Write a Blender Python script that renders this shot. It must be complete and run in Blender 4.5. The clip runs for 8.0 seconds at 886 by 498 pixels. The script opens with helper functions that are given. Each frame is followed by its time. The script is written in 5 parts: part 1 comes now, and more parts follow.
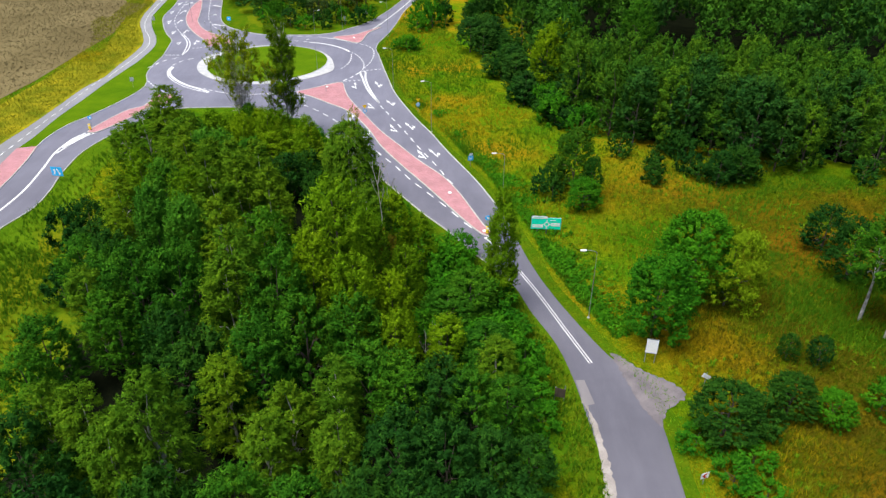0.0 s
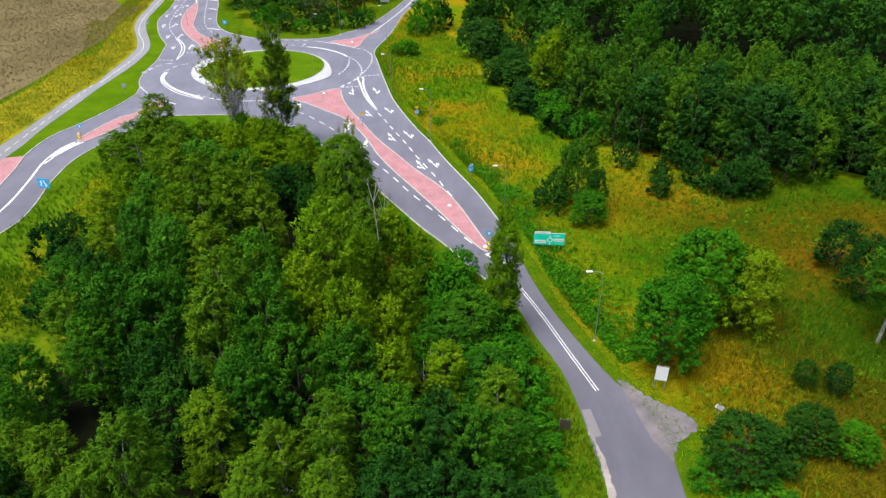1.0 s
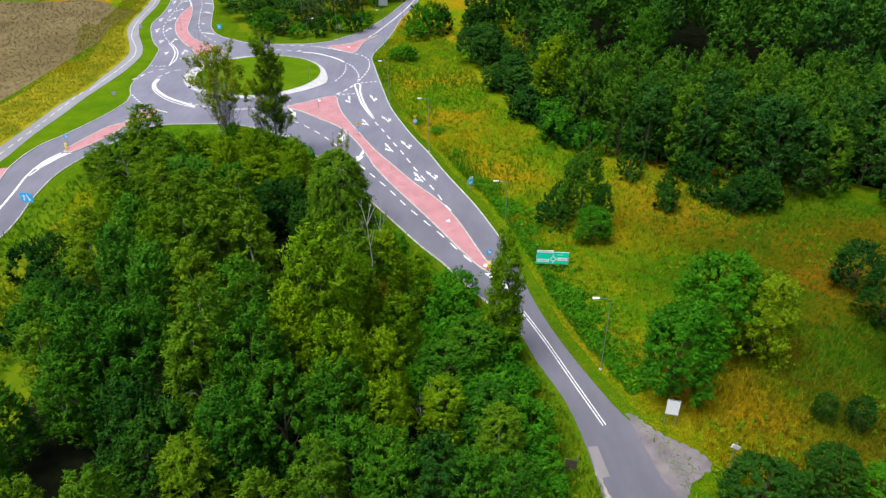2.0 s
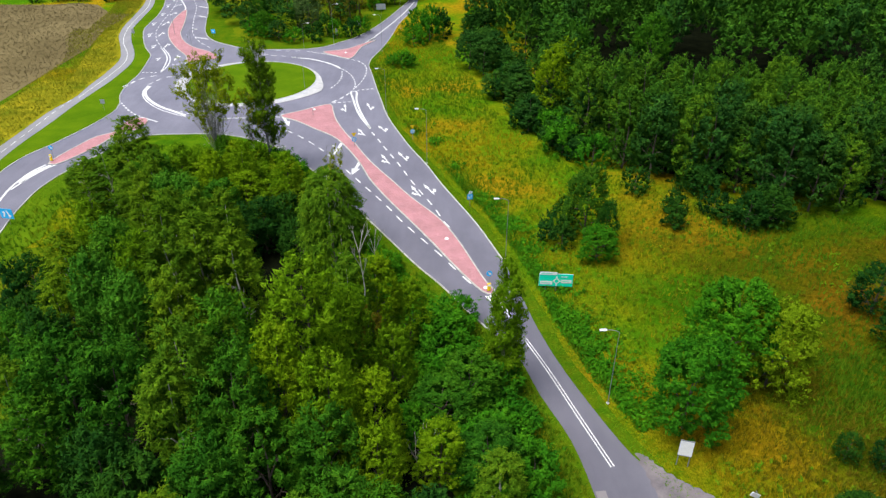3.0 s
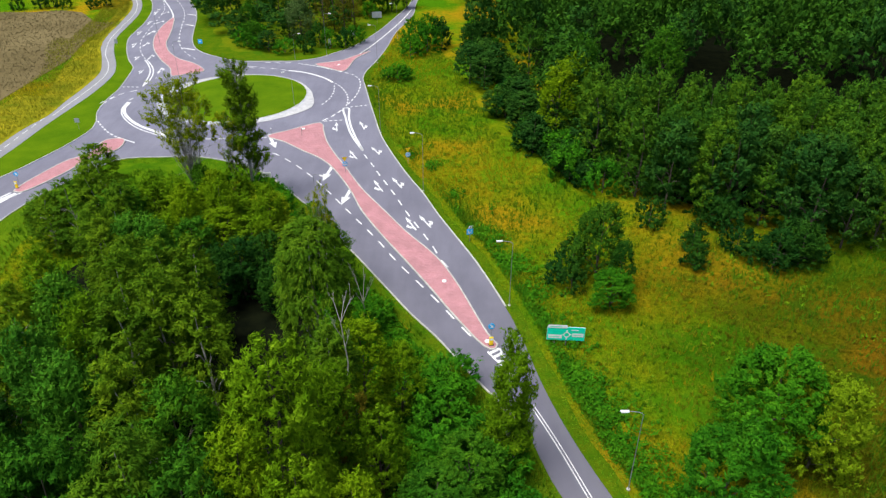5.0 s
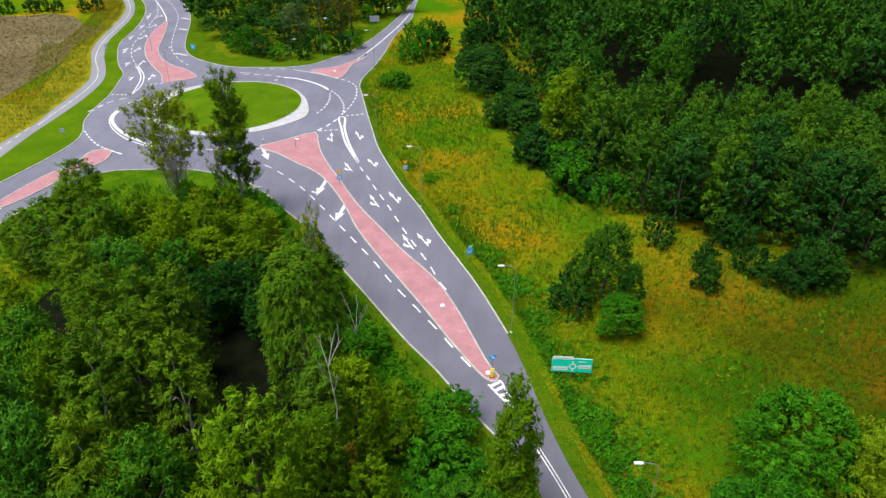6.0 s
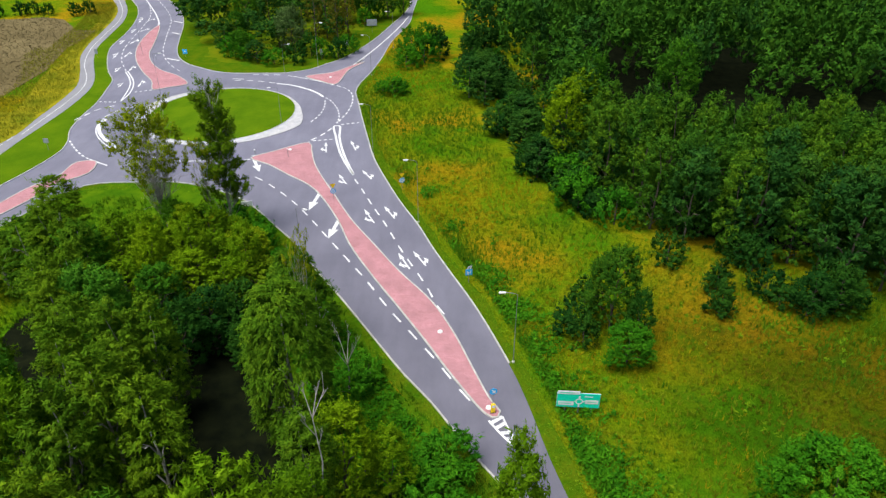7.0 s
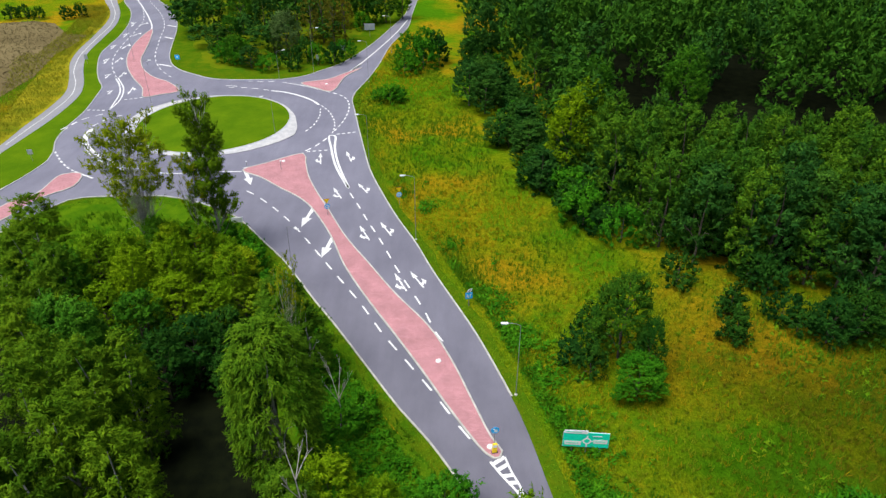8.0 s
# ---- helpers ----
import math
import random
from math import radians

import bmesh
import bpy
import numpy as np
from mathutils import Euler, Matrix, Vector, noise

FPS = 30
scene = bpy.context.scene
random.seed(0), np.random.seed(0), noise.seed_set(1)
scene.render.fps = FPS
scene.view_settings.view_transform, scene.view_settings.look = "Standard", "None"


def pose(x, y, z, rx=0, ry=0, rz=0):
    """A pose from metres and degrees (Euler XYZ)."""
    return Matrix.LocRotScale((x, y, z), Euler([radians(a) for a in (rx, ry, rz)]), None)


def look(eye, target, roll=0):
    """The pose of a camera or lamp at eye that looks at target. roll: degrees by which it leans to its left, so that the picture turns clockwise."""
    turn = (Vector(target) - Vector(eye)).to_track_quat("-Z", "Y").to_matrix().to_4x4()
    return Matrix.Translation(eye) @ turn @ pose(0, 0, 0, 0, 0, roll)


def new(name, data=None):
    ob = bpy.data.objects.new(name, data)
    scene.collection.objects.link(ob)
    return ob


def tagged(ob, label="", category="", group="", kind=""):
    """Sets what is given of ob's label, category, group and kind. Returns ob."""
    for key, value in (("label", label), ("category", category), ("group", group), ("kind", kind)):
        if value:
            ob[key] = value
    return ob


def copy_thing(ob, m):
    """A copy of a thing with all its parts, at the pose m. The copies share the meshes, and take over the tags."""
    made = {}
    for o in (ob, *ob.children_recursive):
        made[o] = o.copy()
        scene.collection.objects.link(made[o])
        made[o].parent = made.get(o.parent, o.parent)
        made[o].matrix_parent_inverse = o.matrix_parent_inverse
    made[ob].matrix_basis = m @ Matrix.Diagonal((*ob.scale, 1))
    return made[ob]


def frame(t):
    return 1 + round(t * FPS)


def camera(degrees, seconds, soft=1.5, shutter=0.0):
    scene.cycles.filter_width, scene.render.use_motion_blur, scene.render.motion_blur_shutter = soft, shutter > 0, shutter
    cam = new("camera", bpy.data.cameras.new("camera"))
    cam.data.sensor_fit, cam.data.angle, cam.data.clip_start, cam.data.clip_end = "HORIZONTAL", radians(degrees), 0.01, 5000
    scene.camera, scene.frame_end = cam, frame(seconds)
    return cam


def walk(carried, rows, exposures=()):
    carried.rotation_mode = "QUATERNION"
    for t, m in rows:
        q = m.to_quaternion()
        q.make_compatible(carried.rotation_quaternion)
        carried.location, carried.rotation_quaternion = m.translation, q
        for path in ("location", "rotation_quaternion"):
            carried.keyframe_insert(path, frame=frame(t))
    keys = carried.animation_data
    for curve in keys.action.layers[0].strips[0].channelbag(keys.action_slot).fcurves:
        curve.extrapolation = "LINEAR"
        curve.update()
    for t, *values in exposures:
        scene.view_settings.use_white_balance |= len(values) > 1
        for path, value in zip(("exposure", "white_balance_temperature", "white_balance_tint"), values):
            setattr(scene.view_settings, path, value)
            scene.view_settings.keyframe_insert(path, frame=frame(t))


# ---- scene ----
from mathutils import geometry

cam = camera(65.0, 8.0, soft=1.35)
PITCH = 31.45
PATH = [
    (0.0, -1.71, -44.69, 54.52),
    (0.5, -1.68, -42.44, 54.54),
    (1.0, -1.60, -40.05, 54.56),
    (1.5, -1.50, -37.48, 54.58),
    (3.0, -1.08, -29.20, 54.60),
    (3.5, -0.97, -26.31, 54.60),
    (4.0, -0.87, -23.38, 54.60),
    (4.5, -0.77, -20.45, 54.57),
    (6.0, -0.45, -11.60, 54.40),
    (6.5, -0.30, -8.62, 54.26),
    (7.0, -0.16, -5.67, 54.10),
    (7.5, -0.05, -2.82, 54.00),
    (8.0, 0.03, 0.00, 53.98),
]
walk(cam, [(t, pose(x, y, z, 90 - PITCH, 0, 0)) for t, x, y, z in PATH],
     exposures=((0.0, 0.60), (2.0, 0.56), (4.0, 0.49), (6.0, 0.43), (8.0, 0.39)))

# ---- light: overcast day, brightest high in the western sky ----
SUN_UP, SUN_TURN = 68.0, 235.0
world = bpy.data.worlds.new("sky")
scene.world = world
world.use_nodes = True
wn = world.node_tree.nodes
sky = wn.new("ShaderNodeTexSky")
sky.sky_type = "NISHITA"
sky.sun_disc = False
sky.sun_elevation = radians(SUN_UP)
sky.sun_rotation = radians(SUN_TURN)
sky.air_density, sky.dust_density = 1.0, 3.0
wn["Background"].inputs["Strength"].default_value = 0.085
world.node_tree.links.new(sky.outputs["Color"], wn["Background"].inputs["Color"])
sun = new("sun", bpy.data.lights.new("sun", "SUN"))
sun.data.energy, sun.data.angle, sun.data.color = 3.3, radians(40), (1.0, 0.995, 0.955)
sx, sy = math.sin(radians(SUN_TURN)), math.cos(radians(SUN_TURN))
sun.matrix_world = look((sx * 100, sy * 100, 100 * math.tan(radians(SUN_UP))), (0, 0, 0))


# ---- materials ----
def shader(name, rough=0.9, metal=0.0, spec=0.3):
    m = bpy.data.materials.new(name)
    m.use_nodes = True
    b = m.node_tree.nodes["Principled BSDF"]
    b.inputs["Roughness"].default_value = rough
    b.inputs["Metallic"].default_value = metal
    b.inputs["Specular IOR Level"].default_value = spec
    return m, m.node_tree, b


def noise_node(nt, scale, detail=5.0, rough=0.6, stretch=(1, 1, 1), turn=0.0):
    geo = nt.nodes.new("ShaderNodeNewGeometry")
    mp = nt.nodes.new("ShaderNodeMapping")
    mp.inputs["Scale"].default_value = stretch
    mp.inputs["Rotation"].default_value = (0, 0, turn)
    n = nt.nodes.new("ShaderNodeTexNoise")
    n.inputs["Scale"].default_value, n.inputs["Detail"].default_value, n.inputs["Roughness"].default_value = scale, detail, rough
    nt.links.new(geo.outputs["Position"], mp.inputs["Vector"])
    nt.links.new(mp.outputs["Vector"], n.inputs["Vector"])
    return n.outputs["Fac"]


def ramp(nt, fac, stops):
    r = nt.nodes.new("ShaderNodeValToRGB")
    e = r.color_ramp.elements
    while len(e) < len(stops):
        e.new(0.5)
    for el, (at, col) in zip(e, stops):
        el.position, el.color = at, (*col, 1)
    nt.links.new(fac, r.inputs["Fac"])
    return r.outputs["Color"]


def mix(nt, fac, a, b, kind="MIX"):
    x = nt.nodes.new("ShaderNodeMix")
    x.data_type, x.blend_type = "RGBA", kind
    for sock, val in ((x.inputs["Factor"], fac), (x.inputs["A"], a), (x.inputs["B"], b)):
        if isinstance(val, (int, float)):
            sock.default_value = val
        elif isinstance(val, tuple):
            sock.default_value = (*val, 1)
        else:
            nt.links.new(val, sock)
    return x.outputs["Result"]


def bump(nt, b, fac, strength, dist):
    n = nt.nodes.new("ShaderNodeBump")
    n.inputs["Strength"].default_value, n.inputs["Distance"].default_value = strength, dist
    nt.links.new(fac, n.inputs["Height"])
    nt.links.new(n.outputs["Normal"], b.inputs["Normal"])


def stops_between(lo, hi, a=0.35, b=0.65):
    return [(a, lo), (b, hi)]


def surface(name, lo, hi, scale=2.0, fine=40.0, rough=0.9, relief=0.02, metal=0.0, spec=0.3):
    """Two colours mixed by a broad noise, broken by a fine grain that also gives relief."""
    m, nt, b = shader(name, rough, metal, spec)
    broad = ramp(nt, noise_node(nt, scale), stops_between(lo, hi))
    grain = noise_node(nt, fine, 3.0, 0.7)
    speck = ramp(nt, grain, [(0.25, (0.78, 0.78, 0.78)), (0.75, (1.15, 1.15, 1.15))])
    nt.links.new(mix(nt, 1.0, broad, speck, "MULTIPLY"), b.inputs["Base Color"])
    if relief:
        bump(nt, b, grain, 0.5, relief)
    return m


def meadow_material():
    m, nt, b = shader("meadow_grass", 0.95, spec=0.0)
    base = ramp(nt, noise_node(nt, 0.035, 6.0, 0.6), [(0.38, (0.070, 0.200, 0.004)), (0.48, (0.172, 0.230, 0.005)), (0.60, (0.355, 0.240, 0.008))])
    tuft = ramp(nt, noise_node(nt, 1.1, 6.0, 0.7), [(0.3, (0.55, 0.66, 0.5)), (0.52, (1, 1, 1)), (0.75, (1.3, 1.18, 1.1))])
    blade = ramp(nt, noise_node(nt, 6.0, 4.0, 0.75, (1.0, 0.45, 1.0)), [(0.32, (0.42, 0.50, 0.4)), (0.5, (0.95, 0.95, 0.95)), (0.7, (1.5, 1.4, 1.2))])
    col = mix(nt, 1.0, mix(nt, 1.0, base, tuft, "MULTIPLY"), blade, "MULTIPLY")
    green = ramp(nt, noise_node(nt, 0.12, 5.0, 0.65), [(0.52, (0, 0, 0)), (0.68, (1, 1, 1))])
    col = mix(nt, green, col, (0.070, 0.205, 0.005))
    # the eastern meadow is darkened to olive and rust-brown, fading in over some twenty metres
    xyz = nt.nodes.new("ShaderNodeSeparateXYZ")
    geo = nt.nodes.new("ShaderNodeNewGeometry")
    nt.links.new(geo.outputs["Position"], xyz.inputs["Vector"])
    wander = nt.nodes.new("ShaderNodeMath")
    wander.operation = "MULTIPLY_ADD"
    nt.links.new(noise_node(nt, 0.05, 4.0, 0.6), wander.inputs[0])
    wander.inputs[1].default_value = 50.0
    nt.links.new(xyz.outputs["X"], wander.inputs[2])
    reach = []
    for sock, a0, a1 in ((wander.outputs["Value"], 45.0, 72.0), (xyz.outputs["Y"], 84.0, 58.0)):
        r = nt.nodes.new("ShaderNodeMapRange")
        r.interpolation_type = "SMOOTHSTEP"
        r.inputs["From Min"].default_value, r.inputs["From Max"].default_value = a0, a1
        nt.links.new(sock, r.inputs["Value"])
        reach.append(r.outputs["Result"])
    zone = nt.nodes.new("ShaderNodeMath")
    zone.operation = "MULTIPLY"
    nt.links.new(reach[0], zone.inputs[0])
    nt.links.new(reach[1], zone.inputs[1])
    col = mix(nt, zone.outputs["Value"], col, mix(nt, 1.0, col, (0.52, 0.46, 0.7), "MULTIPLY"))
    nt.links.new(col, b.inputs["Base Color"])
    bump(nt, b, noise_node(nt, 3.0, 6.0, 0.7), 1.0, 0.5)
    return m


def asphalt_material(name, lo, hi):
    m, nt, b = shader(name, 0.62, spec=0.55)
    base = ramp(nt, noise_node(nt, 0.09, 5.0, 0.6), stops_between(lo, hi, 0.3, 0.7))
    patch = ramp(nt, noise_node(nt, 0.6, 4.0, 0.6, (1.0, 0.18, 1.0), radians(-22)), [(0.3, (0.89, 0.89, 0.90)), (0.7, (1.06, 1.06, 1.06))])
    grain = noise_node(nt, 30.0, 3.0, 0.8)
    speck = ramp(nt, grain, [(0.3, (0.85, 0.85, 0.85)), (0.7, (1.15, 1.15, 1.15))])
    col = mix(nt, 1.0, mix(nt, 1.0, base, patch, "MULTIPLY"), speck, "MULTIPLY")
    # the surface is darker in the south and grows paler towards the ring
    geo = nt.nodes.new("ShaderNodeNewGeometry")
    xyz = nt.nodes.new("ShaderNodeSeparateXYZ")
    northing = nt.nodes.new("ShaderNodeMapRange")
    northing.inputs["From Min"].default_value, northing.inputs["From Max"].default_value = 5.0, 125.0
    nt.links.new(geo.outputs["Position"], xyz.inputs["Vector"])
    nt.links.new(xyz.outputs["Y"], northing.inputs["Value"])
    col = mix(nt, 1.0, col, ramp(nt, northing.outputs["Result"], [(0.0, (0.72, 0.70, 0.70)), (1.0, (1.08, 1.08, 1.12))]), "MULTIPLY")
    nt.links.new(col, b.inputs["Base Color"])
    bump(nt, b, grain, 0.4, 0.01)
    return m


def paver_material():
    m, nt, b = shader("red_paving", 0.85)
    geo = nt.nodes.new("ShaderNodeNewGeometry")
    br = nt.nodes.new("ShaderNodeTexBrick")
    br.inputs["Scale"].default_value = 1.0
    br.inputs["Brick Width"].default_value, br.inputs["Row Height"].default_value = 0.4, 0.2
    br.inputs["Mortar Size"].default_value = 0.012
    br.inputs["Color1"].default_value, br.inputs["Color2"].default_value = (0.50, 0.245, 0.272, 1), (0.43, 0.206, 0.230, 1)
    br.inputs["Mortar"].default_value = (0.34, 0.15, 0.14, 1)
    nt.links.new(geo.outputs["Position"], br.inputs["Vector"])
    stain = ramp(nt, noise_node(nt, 0.35, 6.0, 0.65), [(0.3, (0.8, 0.8, 0.8)), (0.7, (1.12, 1.1, 1.1))])
    nt.links.new(mix(nt, 1.0, br.outputs["Color"], stain, "MULTIPLY"), b.inputs["Base Color"])
    return m


def leaf_material(name, dark, light, pale, vary=0.4):
    """Foliage: trees, clumps and single sprays differ a little; leaves let some light through."""
    m = bpy.data.materials.new(name)
    m.use_nodes = True
    nt = m.node_tree
    b = nt.nodes["Principled BSDF"]
    b.inputs["Roughness"].default_value = 0.9
    b.inputs["Specular IOR Level"].default_value = 0.02
    geo = nt.nodes.new("ShaderNodeNewGeometry")
    info = nt.nodes.new("ShaderNodeObjectInfo")
    clump = noise_node(nt, 0.55, 2.0, 0.5)
    blend = nt.nodes.new("ShaderNodeMath")
    blend.operation = "MULTIPLY_ADD"
    nt.links.new(geo.outputs["Random Per Island"], blend.inputs[0])
    blend.inputs[1].default_value = vary
    shift = nt.nodes.new("ShaderNodeMath")
    shift.operation = "MULTIPLY_ADD"
    nt.links.new(clump, shift.inputs[0])
    shift.inputs[1].default_value, shift.inputs[2].default_value = 1.0, -0.2
    nt.links.new(shift.outputs["Value"], blend.inputs[2])
    col = ramp(nt, blend.outputs["Value"], [(0.1, dark), (0.5, light), (0.95, pale)])
    tone = ramp(nt, info.outputs["Random"], [(0.0, (0.70, 0.82, 1.0)), (0.5, (1, 1, 1)), (1.0, (1.28, 1.12, 0.9))])
    col = mix(nt, 1.0, col, tone, "MULTIPLY")
    nt.links.new(col, b.inputs["Base Color"])
    tr = nt.nodes.new("ShaderNodeBsdfTranslucent")
    nt.links.new(col, tr.inputs["Color"])
    mx = nt.nodes.new("ShaderNodeMixShader")
    mx.inputs["Fac"].default_value = 0.15
    out = nt.nodes["Material Output"]
    nt.links.new(b.outputs["BSDF"], mx.inputs[1])
    nt.links.new(tr.outputs["BSDF"], mx.inputs[2])
    nt.links.new(mx.outputs["Shader"], out.inputs["Surface"])
    return m


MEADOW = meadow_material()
MOWN = surface("mown_grass", (0.062, 0.135, 0.004), (0.10, 0.175, 0.005), 0.15, 5.0, 0.95, 0.08, spec=0.0)
VERGE = surface("verge_grass", (0.046, 0.118, 0.003), (0.090, 0.135, 0.004), 0.45, 3.0, 0.95, 0.15, spec=0.0)
WEEDS = surface("yellow_weeds", (0.125, 0.155, 0.008), (0.34, 0.285, 0.015), 0.16, 2.0, 0.95, 0.1, spec=0.0)
CROP = surface("ripe_crop", (0.130, 0.102, 0.047), (0.190, 0.150, 0.072), 0.05, 1.6, 0.95, 0.3, spec=0.0)
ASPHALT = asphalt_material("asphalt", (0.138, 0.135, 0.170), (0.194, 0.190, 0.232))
PATH_GREY = asphalt_material("pale_asphalt", (0.205, 0.20, 0.21), (0.26, 0.255, 0.26))
PATCH_GREY = asphalt_material("repair_asphalt", (0.27, 0.25, 0.26), (0.33, 0.31, 0.31))
PAVING = paver_material()
SETTS = surface("pale_stone_setts", (0.42, 0.42, 0.43), (0.55, 0.54, 0.54), 0.8, 9.0, 0.85, 0.02)
KERB = surface("kerb_concrete", (0.38, 0.37, 0.34), (0.54, 0.53, 0.49), 0.8, 14.0, 0.9, 0.01)
PAINT = surface("road_paint", (0.62, 0.62, 0.63), (0.84, 0.84, 0.84), 0.9, 22.0, 0.7, 0.0)
DIRT = surface("sandy_gravel", (0.138, 0.122, 0.134), (0.222, 0.194, 0.200), 0.35, 9.0, 0.95, 0.02)
SAND = surface("pale_sand", (0.27, 0.235, 0.215), (0.40, 0.355, 0.33), 0.6, 9.0, 0.95, 0.02)
STEEL = surface("galvanised_steel", (0.20, 0.21, 0.21), (0.29, 0.30, 0.30), 2.0, 30.0, 0.55, 0.0, metal=0.2)
LAMP_GREY = surface("lamp_housing", (0.70, 0.70, 0.69), (0.80, 0.80, 0.78), 3.0, 30.0, 0.5, 0.0)
WHITE = surface("white_sign_face", (0.84, 0.85, 0.86), (0.90, 0.90, 0.90), 2.0, 20.0, 0.45, 0.0)
GREEN = surface("green_sign_face", (0.0, 0.78, 0.54), (0.01, 0.84, 0.58), 2.0, 20.0, 0.4, 0.0)
BLUE = surface("blue_sign_face", (0.02, 0.44, 0.92), (0.03, 0.48, 0.95), 2.0, 20.0, 0.4, 0.0)
YELLOW = surface("yellow_plastic", (0.97, 0.70, 0.01), (0.98, 0.74, 0.015), 2.0, 20.0, 0.45, 0.0)
RED = surface("red_sign_face", (0.50, 0.02, 0.03), (0.58, 0.03, 0.04), 2.0, 20.0, 0.45, 0.0)
DARK = surface("dark_metal", (0.03, 0.03, 0.03), (0.06, 0.055, 0.05), 2.0, 20.0, 0.6, 0.0)
BACK = surface("sign_back", (0.32, 0.35, 0.38), (0.40, 0.43, 0.46), 2.0, 20.0, 0.5, 0.0)
BROWN = surface("weathered_board", (0.07, 0.055, 0.04), (0.12, 0.09, 0.06), 2.0, 20.0, 0.8, 0.0)
BARK = surface("grey_bark", (0.06, 0.048, 0.035), (0.13, 0.11, 0.085), 2.0, 12.0, 0.95, 0.03)
BIRCH = surface("birch_bark", (0.20, 0.19, 0.16), (0.55, 0.53, 0.49), 1.2, 8.0, 0.9, 0.02)
DEAD_BARK = surface("pale_dead_wood", (0.26, 0.235, 0.21), (0.46, 0.43, 0.39), 2.0, 12.0, 0.95, 0.02)
LEAF_MID = leaf_material("mid_green_leaves", (0.015, 0.069, 0.004), (0.035, 0.133, 0.007), (0.096, 0.244, 0.010))
LEAF_DARK = leaf_material("dark_green_leaves", (0.007, 0.038, 0.006), (0.017, 0.071, 0.008), (0.040, 0.126, 0.011))
LEAF_MEADOW = leaf_material("meadow_tree_leaves", (0.012, 0.058, 0.006), (0.028, 0.104, 0.008), (0.075, 0.185, 0.012))
LEAF_BRIGHT = leaf_material("bright_aspen_leaves", (0.026, 0.105, 0.006), (0.056, 0.185, 0.010), (0.140, 0.310, 0.018))
LEAF_WILLOW = leaf_material("willow_leaves", (0.050, 0.095, 0.018), (0.105, 0.165, 0.035), (0.20, 0.27, 0.07))
LEAF_WOOD = leaf_material("forest_leaves", (0.011, 0.052, 0.008), (0.026, 0.093, 0.012), (0.070, 0.182, 0.019))
LEAF_BELT = leaf_material("young_forest_leaves", (0.017, 0.072, 0.008), (0.050, 0.142, 0.009), (0.126, 0.255, 0.011))
LEAF_DEEP = leaf_material("deep_forest_leaves", (0.014, 0.062, 0.007), (0.030, 0.107, 0.010), (0.073, 0.194, 0.014))
LEAF_YELLOW = leaf_material("bright_yellow_leaves", (0.098, 0.174, 0.005), (0.205, 0.301, 0.006), (0.312, 0.401, 0.012))
LEAF_PALE = leaf_material("yellow_green_leaves", (0.046, 0.116, 0.003), (0.110, 0.223, 0.004), (0.211, 0.341, 0.010))
LEAF_BIRCH = leaf_material("birch_leaves", (0.034, 0.095, 0.004), (0.078, 0.171, 0.007), (0.162, 0.273, 0.010))
LEAF_FRESH = leaf_material("fresh_green_leaves", (0.015, 0.096, 0.005), (0.036, 0.167, 0.006), (0.087, 0.273, 0.010))
LEAF_OLIVE = leaf_material("olive_leaves", (0.071, 0.123, 0.004), (0.157, 0.223, 0.007), (0.314, 0.380, 0.013))
LEAF_GOLD = leaf_material("golden_leaves", (0.07, 0.08, 0.006), (0.12, 0.12, 0.010), (0.20, 0.17, 0.016))
GRASS_BLADE = leaf_material("tall_grass", (0.065, 0.152, 0.004), (0.148, 0.213, 0.005), (0.268, 0.293, 0.012), 0.8)
GRASS_GREEN = leaf_material("green_grass", (0.037, 0.127, 0.004), (0.064, 0.187, 0.006), (0.137, 0.243, 0.009), 0.8)
WEED_BLADE = leaf_material("yellow_weed_stalks", (0.12, 0.155, 0.008), (0.28, 0.25, 0.012), (0.42, 0.36, 0.02), 0.8)
GRASS_RUST = leaf_material("rusty_grass", (0.058, 0.095, 0.004), (0.111, 0.122, 0.005), (0.213, 0.160, 0.010), 0.8)
GRASS_GOLD = leaf_material("golden_grass", (0.130, 0.147, 0.004), (0.224, 0.207, 0.005), (0.345, 0.282, 0.010), 0.8)


# ---- mesh helpers ----
def mesh_object(name, verts, faces, material, parent=None, label=""):
    me = bpy.data.meshes.new(name)
    me.from_pydata([tuple(v) for v in verts], [], faces)
    me.materials.append(material)
    ob = new(name, me)
    if parent:
        ob.parent = parent
    if label:
        ob["label"] = label
    return ob


def part(name, bm, material, parent, label=""):
    me = bpy.data.meshes.new(name)
    bm.to_mesh(me)
    bm.free()
    me.materials.append(material)
    ob = new(name, me)
    ob.parent = parent
    if label:
        ob["label"] = label
    return ob


def thing(name, m, label, category, group=""):
    ob = new(name)
    ob.matrix_world = m
    ob.empty_display_size = 0.3
    return tagged(ob, label, category, group)


